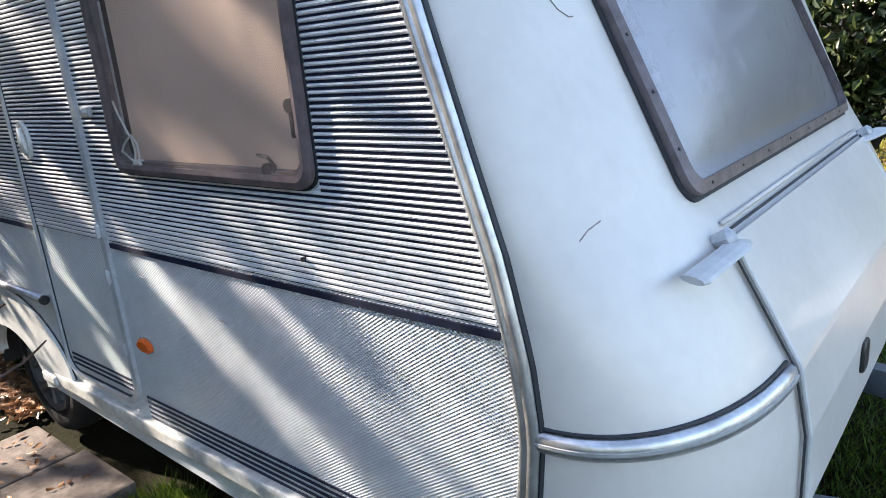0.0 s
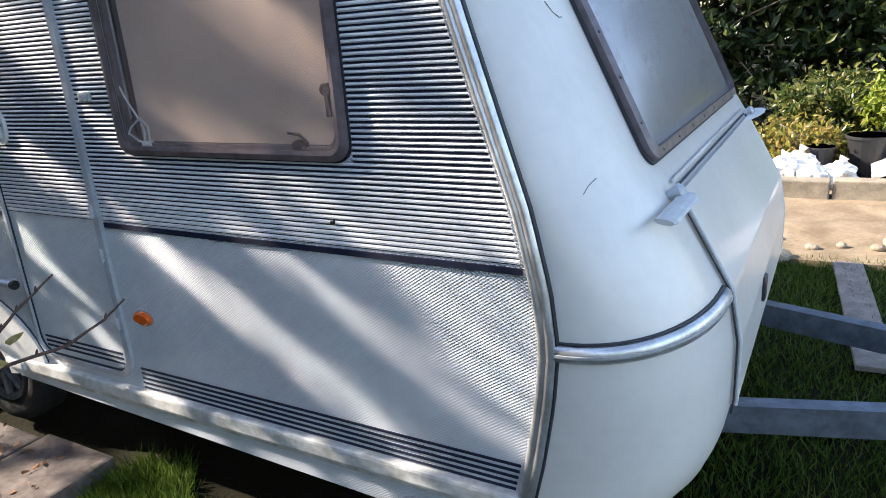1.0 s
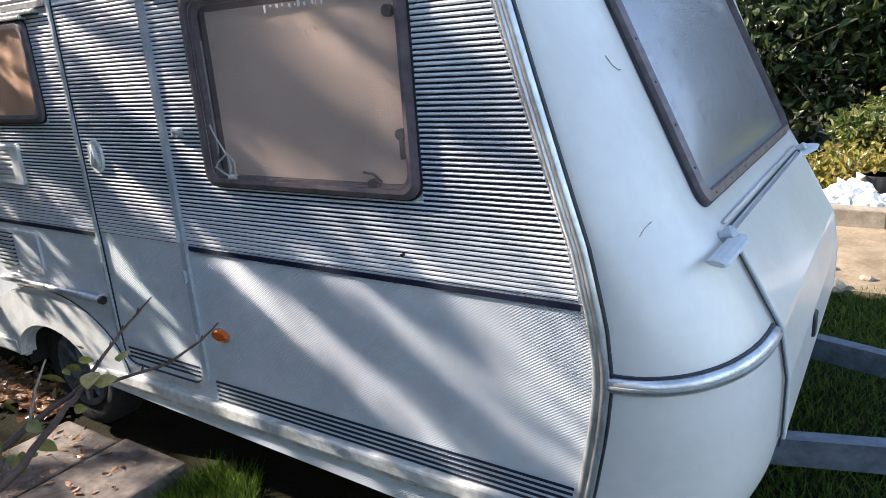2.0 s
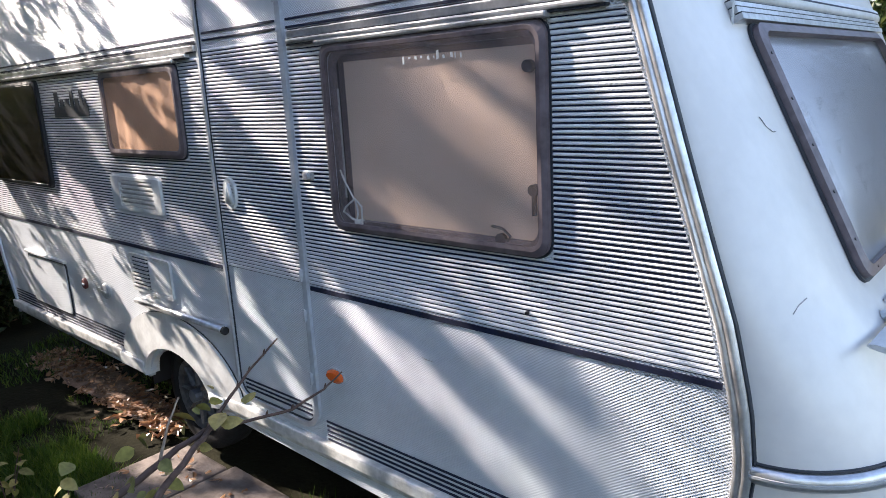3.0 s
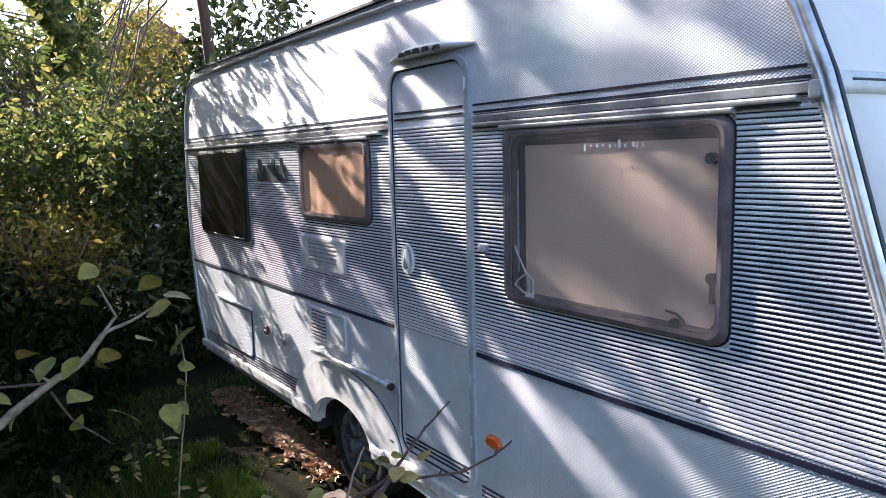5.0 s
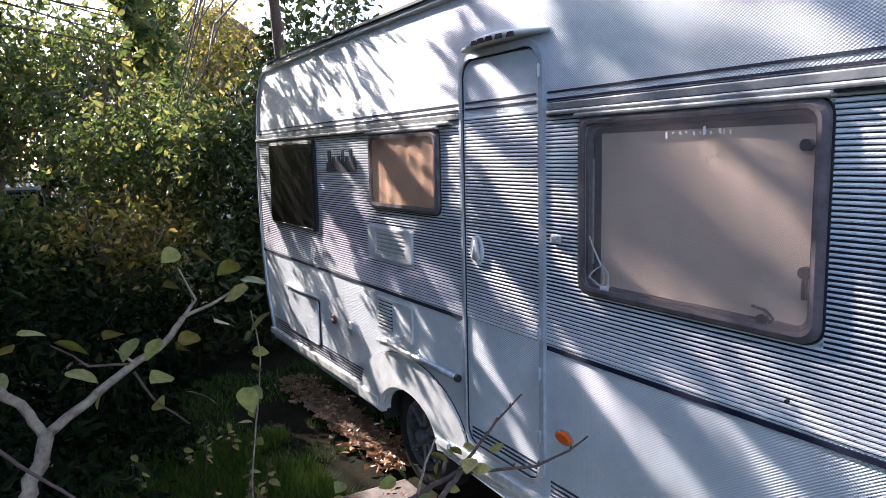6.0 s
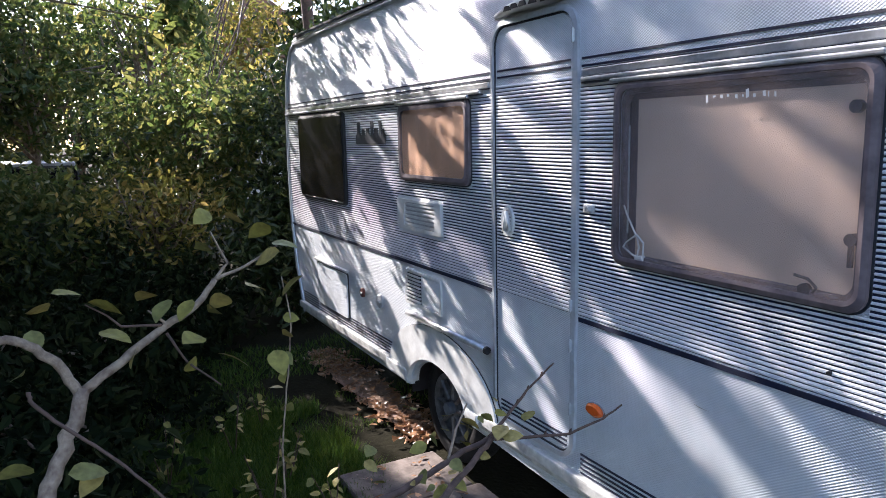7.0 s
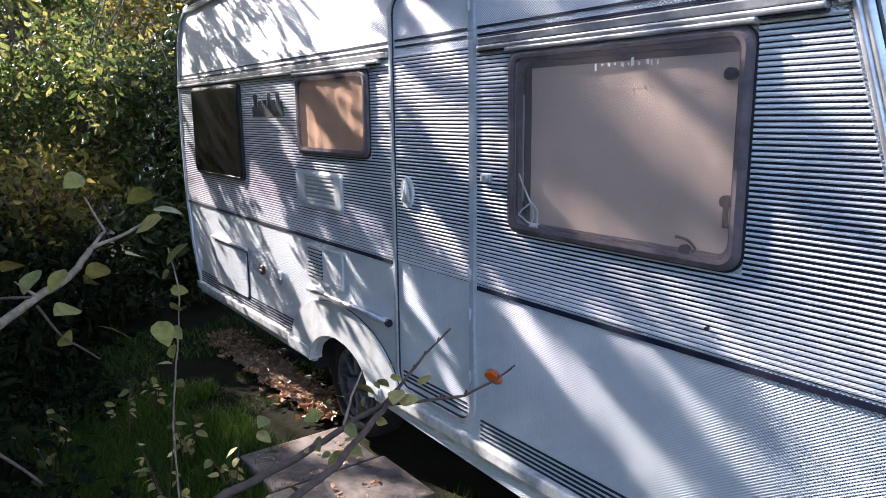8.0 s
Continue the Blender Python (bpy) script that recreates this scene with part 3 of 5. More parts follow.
# awning rails over the windows
for a, b in ((-3.70, -0.605), (0.03, 1.325)):
    bm = bmesh.new()
    box(bm, a, b, -0.016, 0.002, 2.050, 2.076, 0.004)
    box(bm, a, b - 0.06, -0.026, 0.002, 2.030, 2.047, 0.006)
    part("awning_rail", bm, ALU, caravan, "ribbed aluminium rail above the windows")
    # dark strips paint the shade in the rail's gaps and under its lower edge
    bm = bmesh.new()
    box(bm, a, b, -0.012, 0.002, 2.0455, 2.0515)
    box(bm, a, b, -0.010, 0.002, 2.0745, 2.080)
    box(bm, a, b - 0.06, -0.020, 0.002, 2.0235, 2.0302)
    part("rail_gap_shade", bm, SEAL_SHADE, caravan)
for w in (BIG, SMALL):
    bm = bmesh.new()
    box(bm, w[0] - 0.01, w[1] + 0.005, -0.032, 0.0, 2.0135, 2.0295, 0.005)
    part("hinge_rail", bm, ALU, caravan)
bm = bmesh.new()
box(bm, 1.292, 1.318, -0.028, -0.002, 2.036, 2.078, 0.006)
part("rail_end_cap", bm, GREYPL, caravan)

# porch lamp over the door
bm = bmesh.new()
n = 24
for k in range(n + 1):
    s = k / n
    x = -0.57 + 0.60 * s
    bow = math.sin(math.pi * s)
    sec = [(0, 2.335), (0.06 * bow + 0.004, 2.338), (0.075 * bow + 0.004, 2.348 + 0.008 * bow), (0.05 * bow + 0.003, 2.350 + 0.022 * bow), (0, 2.350 + 0.030 * bow)]
    row = [bm.verts.new(side(x, v, d)) for d, v in sec]
    if k:
        for a in range(4):
            bm.faces.new((old[a], old[a + 1], row[a + 1], row[a]))
    old = row
lamp = part("porch_lamp", bm, PLASTIC, caravan, "low curved porch lamp cover above the door", smooth=True)
for k in range(5):
    bm = bmesh.new()
    u = -0.40 + 0.06 * k
    bow = math.sin(math.pi * (u + 0.59) / 0.6)
    slab(bm, side, [(u, 2.337), (u + 0.048, 2.337), (u + 0.042, 2.355), (u + 0.010, 2.355)], 0.074 * bow, 0.074 * bow + 0.007)
    part("lamp_slot", bm, BLACK, lamp)

# side fittings
marker = part("marker_lamp", slab(bmesh.new(), side, el(0.115, 0.807, 0.046, 0.026), 0.0, 0.020, 0.008), AMBER, caravan, "orange side marker lamp", smooth=False)
part("lamp_base", slab(bmesh.new(), side, el(0.115, 0.807, 0.050, 0.030), -0.001, 0.005), GREYPL, marker)
vent = part("fridge_vent", ring(bmesh.new(), side, rounded(-1.59, -1.07, 1.33, 1.50, 0.012), rounded(-1.50, -1.14, 1.35, 1.485, 0.006), 0.0, 0.014), PLASTIC, caravan, "white louvred fridge vent")
for k in range(6):
    bm = bmesh.new()
    box(bm, -1.50, -1.14, -0.011, -0.002, 1.354 + 0.0225 * k, 1.366 + 0.0225 * k, 0.002)
    part("louvre", bm, PLASTIC, vent)
bm = bmesh.new()
box(bm, -1.50, -1.14, -0.0015, 0.001, 1.35, 1.485)
part("vent_backing", bm, GREYPL, vent)
grille = part("heater_grille", ring(bmesh.new(), side, rounded(-1.52, -1.09, 0.90, 1.10, 0.015), rounded(-1.505, -1.105, 0.915, 1.085, 0.01), 0.0, 0.012), PLASTIC, caravan, "small louvred grille and service flap")
for k in range(8):
    bm = bmesh.new()
    box(bm, -1.50, -1.33, -0.016, -0.002, 0.925 + 0.02 * k, 0.934 + 0.02 * k, 0.002)
    part("louvre", bm, PLASTIC, grille)
bm = bmesh.new()
box(bm, -1.50, -1.33, -0.004, 0.001, 0.92, 1.08)
part("grille_backing", bm, NAVY, grille)
bm = bmesh.new()
box(bm, -1.32, -1.11, -0.009, 0.001, 0.92, 1.08, 0.003)
part("service_flap", bm, WHITE, grille)
for u, v, a in ((-2.19, 0.827, 0.032), (-1.90, 0.825, 0.045)):
    cap = part("filler_cap", slab(bmesh.new(), side, el(u, v, a, a), 0.0, 0.018, 0.006), GREYPL if a > 0.04 else REDCAP, caravan, "round filler cap on the side wall")
    part("cap_grip", box(bmesh.new(), u - a * 0.6, u + a * 0.6, -0.026, -0.016, v - 0.006, v + 0.006, 0.002), PLASTIC, cap)
hatch = part("rear_locker_hatch", slab(bmesh.new(), side, rounded(-3.10, -2.47, 0.58, 0.90, 0.03), 0.0, 0.010, 0.003), WHITE, caravan, "white locker hatch with a dark seam")
part("hatch_seam", ring(bmesh.new(), side, rounded(-3.118, -2.452, 0.562, 0.918, 0.04), rounded(-3.10, -2.47, 0.58, 0.90, 0.03), 0.0, 0.004), SEAL_SHADE, hatch)
bm = bmesh.new()
box(bm, -3.13, -2.44, -0.022, 0.0, 0.915, 0.932, 0.004)
part("hatch_drip_rail", bm, PLASTIC, hatch)
bm = bmesh.new()
tube(bm, [side(-1.46, 0.852, 0.030), side(-0.62, 0.852, 0.030)], 0.017, 10)
bar = part("step_rail", bm, ALU, caravan, "horizontal metal rail above the wheel", smooth=True)
for u in (-1.42, -1.04, -0.66):
    part("rail_bracket", box(bmesh.new(), u - 0.02, u + 0.02, -0.03, 0.0, 0.84, 0.865, 0.003), ALU, bar)
part("rail_end", tube(bmesh.new(), [side(-0.62, 0.852, 0.03), side(-0.605, 0.852, 0.03)], 0.019, 10), BLACK, bar)
# lettering plate between the rear windows, as plain bars
bm = bmesh.new()
for u, w, h in ((-2.175, 0.050, 0.115), (-2.10, 0.045, 0.072), (-2.03, 0.050, 0.078), (-1.955, 0.040, 0.115), (-1.90, 0.050, 0.074), (-1.83, 0.035, 0.118), (-1.785, 0.030, 0.07)):
    box(bm, u, u + w, -0.0075, -0.003, 1.822, 1.822 + h)
box(bm, -2.20, -1.735, -0.0070, -0.003, 1.802, 1.862)
part("lettering", bm, mat("dark_grey_decal", (0.05, 0.055, 0.065), 0.5), caravan, "dark grey decal, too worn to read")
bm = bmesh.new()
tube(bm, [side(1.013, 1.223, 0.0), side(1.013, 1.223, 0.012)], 0.006, 8)
part("rivet", bm, BLACK, caravan)
for u, v in ((0.60, 0.985), (0.17, 1.055)):
    bm = bmesh.new()
    tube(bm, [side(u - 0.025, v + 0.004, 0.0008), side(u, v, 0.0012), side(u + 0.035, v - 0.002, 0.0008)], [0.001, 0.004, 0.001], 6, 0.3)
    part("scuff_mark", bm, GREYPL, caravan)

# wheel arch cover and sills
bm = bmesh.new()
arc_out = [(ARCH[0] + 0.60 * math.cos(a), 0.47 + 0.35 * math.sin(a)) for a in (radians(180 * k / 24) for k in range(25))]
arc_in = [(ARCH[0] + 0.335 * math.cos(a), 0.42 + 0.215 * math.sin(a)) for a in (radians(180 * k / 24) for k in range(25))]
rows = [[bm.verts.new(side(u, v, d)) for u, v in arc] for arc, d in ((arc_out, 0.0), (arc_out, 0.018), (arc_in, 0.030), (arc_in, -0.05))]
for a, b in zip(rows, rows[1:]):
    for k in range(24):
        bm.faces.new((a[k], a[k + 1], b[k + 1], b[k]))
part("wheel_arch_cover", bm, PLASTIC, caravan, "white moulded wheel arch cover", smooth=False)
part("arch_seam", tube(bmesh.new(), [side(u, v, 0.004) for u, v in arc_out], 0.0035, 6), SEAL_SHADE, caravan)
for a, b in ((-3.56, -1.50), (-0.82, 1.545)):
    bm = bmesh.new()
    box(bm, a, b, -0.028, 0.02, 0.452, 0.508, 0.010)
    box(bm, a + 0.01, b - 0.01, -0.008, 0.04, 0.425, 0.453, 0.005)
    part("sill", bm, SILL, caravan, "weathered white skirt moulding")
bm = bmesh.new()
box(bm, -1.78, -1.50, -0.036, 0.0, 0.43, 0.50, 0.01)
part("sill_end", bm, PLASTIC, caravan)
bm = bmesh.new()
box(bm, -0.83, -0.70, -0.040, 0.0, 0.455, 0.50, 0.012)
part("sill_end", bm, PLASTIC, caravan)

bm = bmesh.new()
rows = [[bm.verts.new((ARCH[0] + 0.40 * math.cos(a), y, 0.36 + 0.36 * math.sin(a))) for a in (radians(-5 + 190 * k / 20) for k in range(21))] for y in (0.035, 0.42)]
for k in range(20):
    bm.faces.new((rows[0][k], rows[0][k + 1], rows[1][k + 1], rows[1][k]))
bm.faces.new(rows[1])
part("wheel_arch_liner", bm, BLACK, caravan)

# wheel
HUB = (-1.165, 0.15, 0.355)
bm = bmesh.new()
sec = [(0.195, -0.075), (0.24, -0.092), (0.29, -0.085), (0.308, -0.06), (0.312, 0.0), (0.308, 0.06), (0.29, 0.085), (0.195, 0.075)]
rows = [[bm.verts.new((HUB[0] + r * math.cos(a), HUB[1] + 0.02 + w, HUB[2] + r * math.sin(a))) for r, w in sec] for a in (2 * math.pi * k / 48 for k in range(48))]
for i in range(48):
    for k in range(8):
        bm.faces.new((rows[i][k], rows[i][(k + 1) % 8], rows[(i + 1) % 48][(k + 1) % 8], rows[(i + 1) % 48][k]))
wheel = part("wheel", bm, TYRE, caravan, "road wheel with silver rim", smooth=True)
bm = bmesh.new()
disc = lambda u, v, d: (u, HUB[1] - d, v)
ring(bm, disc, el(HUB[0], HUB[2], 0.195, 0.195), el(HUB[0], HUB[2], 0.165, 0.165), 0.02, 0.070, 0.055)
slab(bm, disc, el(HUB[0], HUB[2], 0.166, 0.166), 0.0, 0.025)
for k in range(8):
    a = 2 * math.pi * k / 8
    tube(bm, [disc(HUB[0] + 0.05 * math.cos(a), HUB[2] + 0.05 * math.sin(a), 0.045), disc(HUB[0] + 0.17 * math.cos(a), HUB[2] + 0.17 * math.sin(a), 0.05)], [0.025, 0.018], 6, 0.5)
slab(bm, disc, el(HUB[0], HUB[2], 0.06, 0.06), 0.02, 0.06, 0.012)
part("rim", bm, RIM, wheel)
for k in range(8):
    a = 2 * math.pi * (k + 0.5) / 8
    part("rim_opening", slab(bmesh.new(), disc, el(HUB[0] + 0.115 * math.cos(a), HUB[2] + 0.115 * math.sin(a), 0.022, 0.022, 12), 0.024, 0.028), BLACK, wheel)
bm = bmesh.new()
tube(bm, [(HUB[0], 0.05, HUB[2]), (HUB[0], WIDE - 0.1, HUB[2])], 0.035, 10)
part("axle", bm, STEEL, caravan)
far_wheel = copy_thing(wheel, Matrix.Translation((0, WIDE - 0.34, 0)))

# front window
FW = (0.444, 1.99, 1.308, 1.972)
def bulged(margin, d0, d1, thick):
    """A sheet swelling outwards over the front window's opening."""
    bm = bmesh.new()
    g = []
    for i in range(25):
        row = []
        for j in range(17):
            a, b = i / 24, j / 16
            swell = (1 - abs(2 * a - 1) ** 3) * (1 - abs(2 * b - 1) ** 3)
            row.append(bm.verts.new(front(FW[0] + margin + (FW[1] - FW[0] - 2 * margin) * a, FW[2] + margin + (FW[3] - FW[2] - 2 * margin) * b, d0 + d1 * swell)))
        g.append(row)
    for i in range(24):
        for j in range(16):
            bm.faces.new((g[i][j], g[i + 1][j], g[i + 1][j + 1], g[i][j + 1]))
    bmesh.ops.solidify(bm, geom=bm.faces[:], thickness=thick)
    return bm


fw = part("front_window", bulged(0.022, 0.024, 0.050, 0.004), CLEAR, caravan, "front window with bulged acrylic pane, reflected sky put into its grey", smooth=True)
bm = ring(bmesh.new(), front, rounded(*FW, 0.05), rounded(FW[0] + 0.026, FW[1] - 0.026, FW[2] + 0.026, FW[3] - 0.026, 0.042), 0.008, 0.026, 0.034)
part("pane_rim", bm, PANEFRAME, fw, "brown weathered acrylic rim")
part("gasket", ring(bmesh.new(), front, rounded(FW[0] - 0.008, FW[1] + 0.008, FW[2] - 0.008, FW[3] + 0.008, 0.055), rounded(FW[0] + 0.02, FW[1] - 0.02, FW[2] + 0.02, FW[3] - 0.02, 0.04), 0.001, 0.009), SEAL_SHADE, fw)
# bulged silver sheet added behind the pane, brightening it with mirrored sky
part("sky_mirror_sheet", bulged(0.028, 0.006, 0.045, 0.003), SKYMIRROR, fw, "silver sheet added behind the pane to mirror the sky", smooth=True)
for k in range(7):
    y = FW[0] + 0.10 + 0.21 * k
    part("window_screw", tube(bmesh.new(), [front(y, FW[2] + 0.013, 0.025), front(y, FW[2] + 0.013, 0.032)], 0.004, 8), BLACK, fw)
for k in range(5):
    z = FW[2] + 0.10 + 0.12 * k
    part("window_screw", tube(bmesh.new(), [front(FW[0] + 0.015, z, 0.025), front(FW[0] + 0.015, z, 0.032)], 0.0045, 8), BLACK, fw)
for k in range(3):
    bm = bmesh.new()
    rows = [[bm.verts.new(front(y, 1.978 + 0.019 * k + dz, d)) for dz, d in ((0, 0.0), (0, 0.028 - 0.006 * k), (0.014, 0.030 - 0.006 * k), (0.016, 0.0))] for y in [0.372 + 1.70 * i / 10 for i in range(11)]]
    for a, b in zip(rows, rows[1:]):
        for j in range(3):
            bm.faces.new((a[j], a[j + 1], b[j + 1], b[j]))
    bm.faces.new(rows[0])
    part("window_hinge_rail", bm, ALU, fw)
part("rail_corner", box(bmesh.new(), *[c for p in zip(Vector(front(0.362, 1.976, 0.0)), Vector(front(0.374, 2.026, 0.024))) for c in sorted(p)], 0.003), PLASTIC, fw)


def front_strip(bm, path, wide, high):
    """A crowned moulding laid over the front panel along (y, z) points."""
    rows = []
    for y, z in path:
        rows.append([bm.verts.new(front_normal(y, z + wide * s, h * high)) for s, h in ((-0.5, -0.1), (-0.5, 0.6), (-0.25, 1), (0.25, 1), (0.5, 0.6), (0.5, -0.1))])
    for a, b in zip(rows, rows[1:]):
        for k in range(5):
            bm.faces.new((a[k], a[k + 1], b[k + 1], b[k]))
    bm.faces.new(rows[0])
    bm.faces.new(rows[-1][::-1])
    return bm


def front_normal(y, z, d):
    """A place d outwards along the true normal, round the corner of the nose too."""
    e = 0.004
    y = max(y, 0.00005)
    p = Vector((nose_x(y, z), y, z))
    a = Vector((nose_x(y + e, z) - nose_x(max(y - e, 0.00005), z), y + e - max(y - e, 0.00005), 0))
    b = Vector((nose_x(y, z + e) - nose_x(y, z - e), 0, 2 * e))
    n = a.cross(b).normalized()
    return p + n * (d if n.x > 0 else -d)


BY = [0.49 * (k / 30) ** 3.2 for k in range(31)]
belt = part("belt_moulding", front_strip(bmesh.new(), [(y, 0.942) for y in BY], 0.042, 0.016), ALU, caravan, "dull metal belt moulding round the corner", smooth=True)
part("belt_insert", front_strip(bmesh.new(), [(y, 0.940) for y in BY], 0.014, 0.0175), GREYPL, belt)
part("belt_seal", front_strip(bmesh.new(), [(y, 0.968) for y in BY], 0.007, 0.006), SEAL_SHADE, belt)
TY = [0.002 + 0.5 * (k / 20) ** 2.2 for k in range(21)] + [0.6 + 1.7 * k / 8 for k in range(9)]
top = part("upper_moulding", front_strip(bmesh.new(), [(y, 2.068) for y in TY], 0.050, 0.016), PLASTIC, caravan, "white upper moulding with a dark slot", smooth=True)
part("moulding_slot", front_strip(bmesh.new(), [(y, 2.070) for y in TY if y > 0.03], 0.010, 0.0175), NAVY, top)
# maker's mark as plain bars
bm = bmesh.new()
for k in range(3):
    y0 = 1.06 + 0.14 * k
    slab(bm, front, [(y0, 2.15), (y0 + 0.09, 2.15), (y0 + 0.09, 2.228), (y0, 2.228)], 0.001, 0.003)
slab(bm, front, [(1.06, 2.132), (1.44, 2.132), (1.44, 2.139), (1.06, 2.139)], 0.001, 0.003)
part("maker_marking", bm, GREYPL, caravan)

# dark strips laid between the hinge rails stand in for shade in grooves
for k, high in enumerate((0.029, 0.023, 0.017)):
    part("rail_groove_shade", front_strip(bmesh.new(), [(0.376 + 1.69 * i / 12, 1.9945 + 0.019 * k) for i in range(13)], 0.006, high), SEAL_SHADE, fw)
# gas locker lid across the nose, bent at the belt
LID = (0.505, 1.945)
bm = bmesh.new()
rows = [[bm.verts.new(front(y, z, d)) for y, d in ((LID[0], 0.0), (LID[0], 0.014), (LID[0] + 0.008, 0.020), (LID[1] - 0.008, 0.020), (LID[1], 0.014), (LID[1], 0.0))] for z in (0.60, 0.612, 0.80, 0.94, 0.955, 1.20, 1.215)]
for a, b in zip(rows, rows[1:]):
    for k in range(5):
        bm.faces.new((a[k], a[k + 1], b[k + 1], b[k]))
bm.faces.new(rows[0])
bm.faces.new(rows[-1])
lid = part("gas_locker_lid", bm, FRONT, caravan, "white gas locker lid across the front")
for y in (LID[0] - 0.008, LID[1] + 0.008):
    bm = bmesh.new()
    tube(bm, [front(y, z, 0.010) for z in (0.575, 0.62, 0.80, 0.94, 0.96, 1.08, 1.20, 1.225)], 0.0030, 8)
    part("lid_edge_trim", bm, SEAL_SHADE, lid, "dark rubber edge")
    bm = bmesh.new()
    tube(bm, [front(y + (0.013 if y < 1 else -0.013), z, 0.016) for z in (0.60, 0.62, 0.80, 0.94, 0.96, 1.08, 1.20, 1.215)], 0.007, 8)
    part("lid_edge_bead", bm, PLASTIC, lid)
bm = bmesh.new()
tube(bm, [front(LID[0], 1.228, 0.006), front(1.2, 1.228, 0.006), front(LID[1], 1.228, 0.006)], 0.0035, 8)
part("lid_top_seal", bm, SEAL_SHADE, lid)
bm = bmesh.new()
tube(bm, [front(LID[0] + 0.02, 1.245, 0.008), front(1.2, 1.245, 0.008), front(LID[1] - 0.02, 1.245, 0.008)], 0.006, 8)
part("lid_hinge", bm, FRONT, lid, smooth=True)
latch = part("lid_latch", slab(bmesh.new(), front, rounded(1.06, 1.14, 0.70, 0.79, 0.02), 0.018, 0.030, 0.004), BLACK, lid, "black recessed latch")
for y, s in ((0.47, 1), (1.98, -1)):
    bm = bmesh.new()
    pts = [front(y + 0.05 * s, 1.207, 0.004), front(y + 0.02 * s, 1.205, 0.030), front(y - 0.04 * s, 1.202, 0.044), front(y - 0.225 * s, 1.190, 0.050), front(y - 0.230 * s, 1.190, 0.049)]
    tube(bm, pts, [0.026, 0.030, 0.031, 0.032, 0.028], 10, 0.28)
    h = part("corner_handle", bm, PLASTIC, caravan, "pale grey plastic corner handle")
    part("handle_knob", tube(bmesh.new(), [front(y - 0.01 * s, 1.225, 0.0), front(y - 0.01 * s, 1.222, 0.035), front(y - 0.01 * s, 1.222, 0.045)], [0.016, 0.022, 0.012], 10), ALU_PAINT, h)
# scratches on the front
for pts in ([(0.10, 1.31), (0.125, 1.325), (0.16, 1.335)], [(0.28, 1.745), (0.295, 1.72), (0.32, 1.705), (0.335, 1.705)]):
    part("scratch", tube(bmesh.new(), [front_normal(y, z, 0.0008) for y, z in pts], 0.0014, 6), GRIME, caravan)

# drawbar
bm = bmesh.new()
for y0, y1 in ((0.55, 1.17), (1.90, 1.28)):
    pts = [(1.2, y0, 0.40), (3.3, y1, 0.42)]
    d = Vector((pts[1][0] - pts[0][0], pts[1][1] - pts[0][1], 0.02)).normalized()
    q = Vector((-d.y, d.x, 0)) * 0.03
    vs = []
    for p in pts:
        p = Vector(p)
        vs += [bm.verts.new(p + q + Vector((0, 0, s))) for s in (-0.05, 0.05)] + [bm.verts.new(p - q + Vector((0, 0, s))) for s in (0.05, -0.05)]
    for k in range(4):
        bm.faces.new((vs[k], vs[(k + 1) % 4], vs[4 + (k + 1) % 4], vs[4 + k]))
    bm.faces.new(vs[:4][::-1])
    bm.faces.new(vs[4:])
part("drawbar", bm, STEEL, caravan, "galvanised steel drawbar")
bm = bmesh.new()
box(bm, 2.52, 3.05, 0.98, 1.47, 0.40, 0.47, 0.01)
part("drawbar_plate", bm, STEEL, caravan)
bm = bmesh.new()
tube(bm, [(2.95, 1.225, 0.0), (2.95, 1.225, 0.62)], 0.03, 12)
tube(bm, [(2.95, 1.19, 0.07), (2.95, 1.26, 0.07)], 0.09, 16)
part("jockey_wheel", bm, STEEL, caravan)


# ---- ground things ----
rng = np.random.default_rng(7)
# worn slabs beside the wheel
for k, (x0, x1, y0, y1) in enumerate(((-1.28, -0.84, -0.55, 0.02), (-0.82, -0.36, -0.60, 0.05))):
    bm = box(bmesh.new(), x0, x1, y0, y1, -0.02, 0.075 + 0.006 * k, 0.015)
    tagged(part("paving_slab", bm, SLAB), "worn concrete slab lying in the grass beside the caravan", "paving slab", "slabs beside the caravan")


def grass(name, label, n, x0, x1, y0, y1, h, seed, bare=-0.12):
    r = np.random.default_rng(seed)
    p = np.column_stack([r.uniform(x0, x1, n), r.uniform(y0, y1, n)])
    patch = np.array([noise.noise(Vector((a * 1.6, b * 1.6, seed))) for a, b in p])
    p = p[patch > bare]
    m = len(p)
    z = np.array([ground_height(a, b) for a, b in p]) - 0.005
    hh = h * r.uniform(0.4, 1.3, m)
    a = r.uniform(0, 2 * math.pi, m)
    w = np.column_stack([np.cos(a), np.sin(a), np.zeros(m)]) * 0.0035
    lean = np.column_stack([r.normal(0, 0.45, m), r.normal(0, 0.45, m), np.ones(m)])
    base = np.column_stack([p, z])
    v = np.empty((m, 5, 3))
    mid = base + lean * np.array([0.6, 0.6, 0.55]) * hh[:, None]
    v[:, 0], v[:, 1] = base - w, base + w
    v[:, 2], v[:, 3] = mid + w * 0.7, mid - w * 0.7
    v[:, 4] = base + lean * hh[:, None]
    i = np.arange(m)[:, None] * 5
    quads = (i + np.array([[0, 1, 2, 3]])).tolist()
    tris = (i + np.array([[3, 2, 4]])).tolist()
    return tagged(raw(name, v.reshape(-1, 3).tolist(), quads + tris, GRASS), label, "grass", kind="stuff")


grass("grass", "thin green grass in front of the caravan", 14000, -0.2, 2.2, -1.9, 0.10, 0.075, 1)
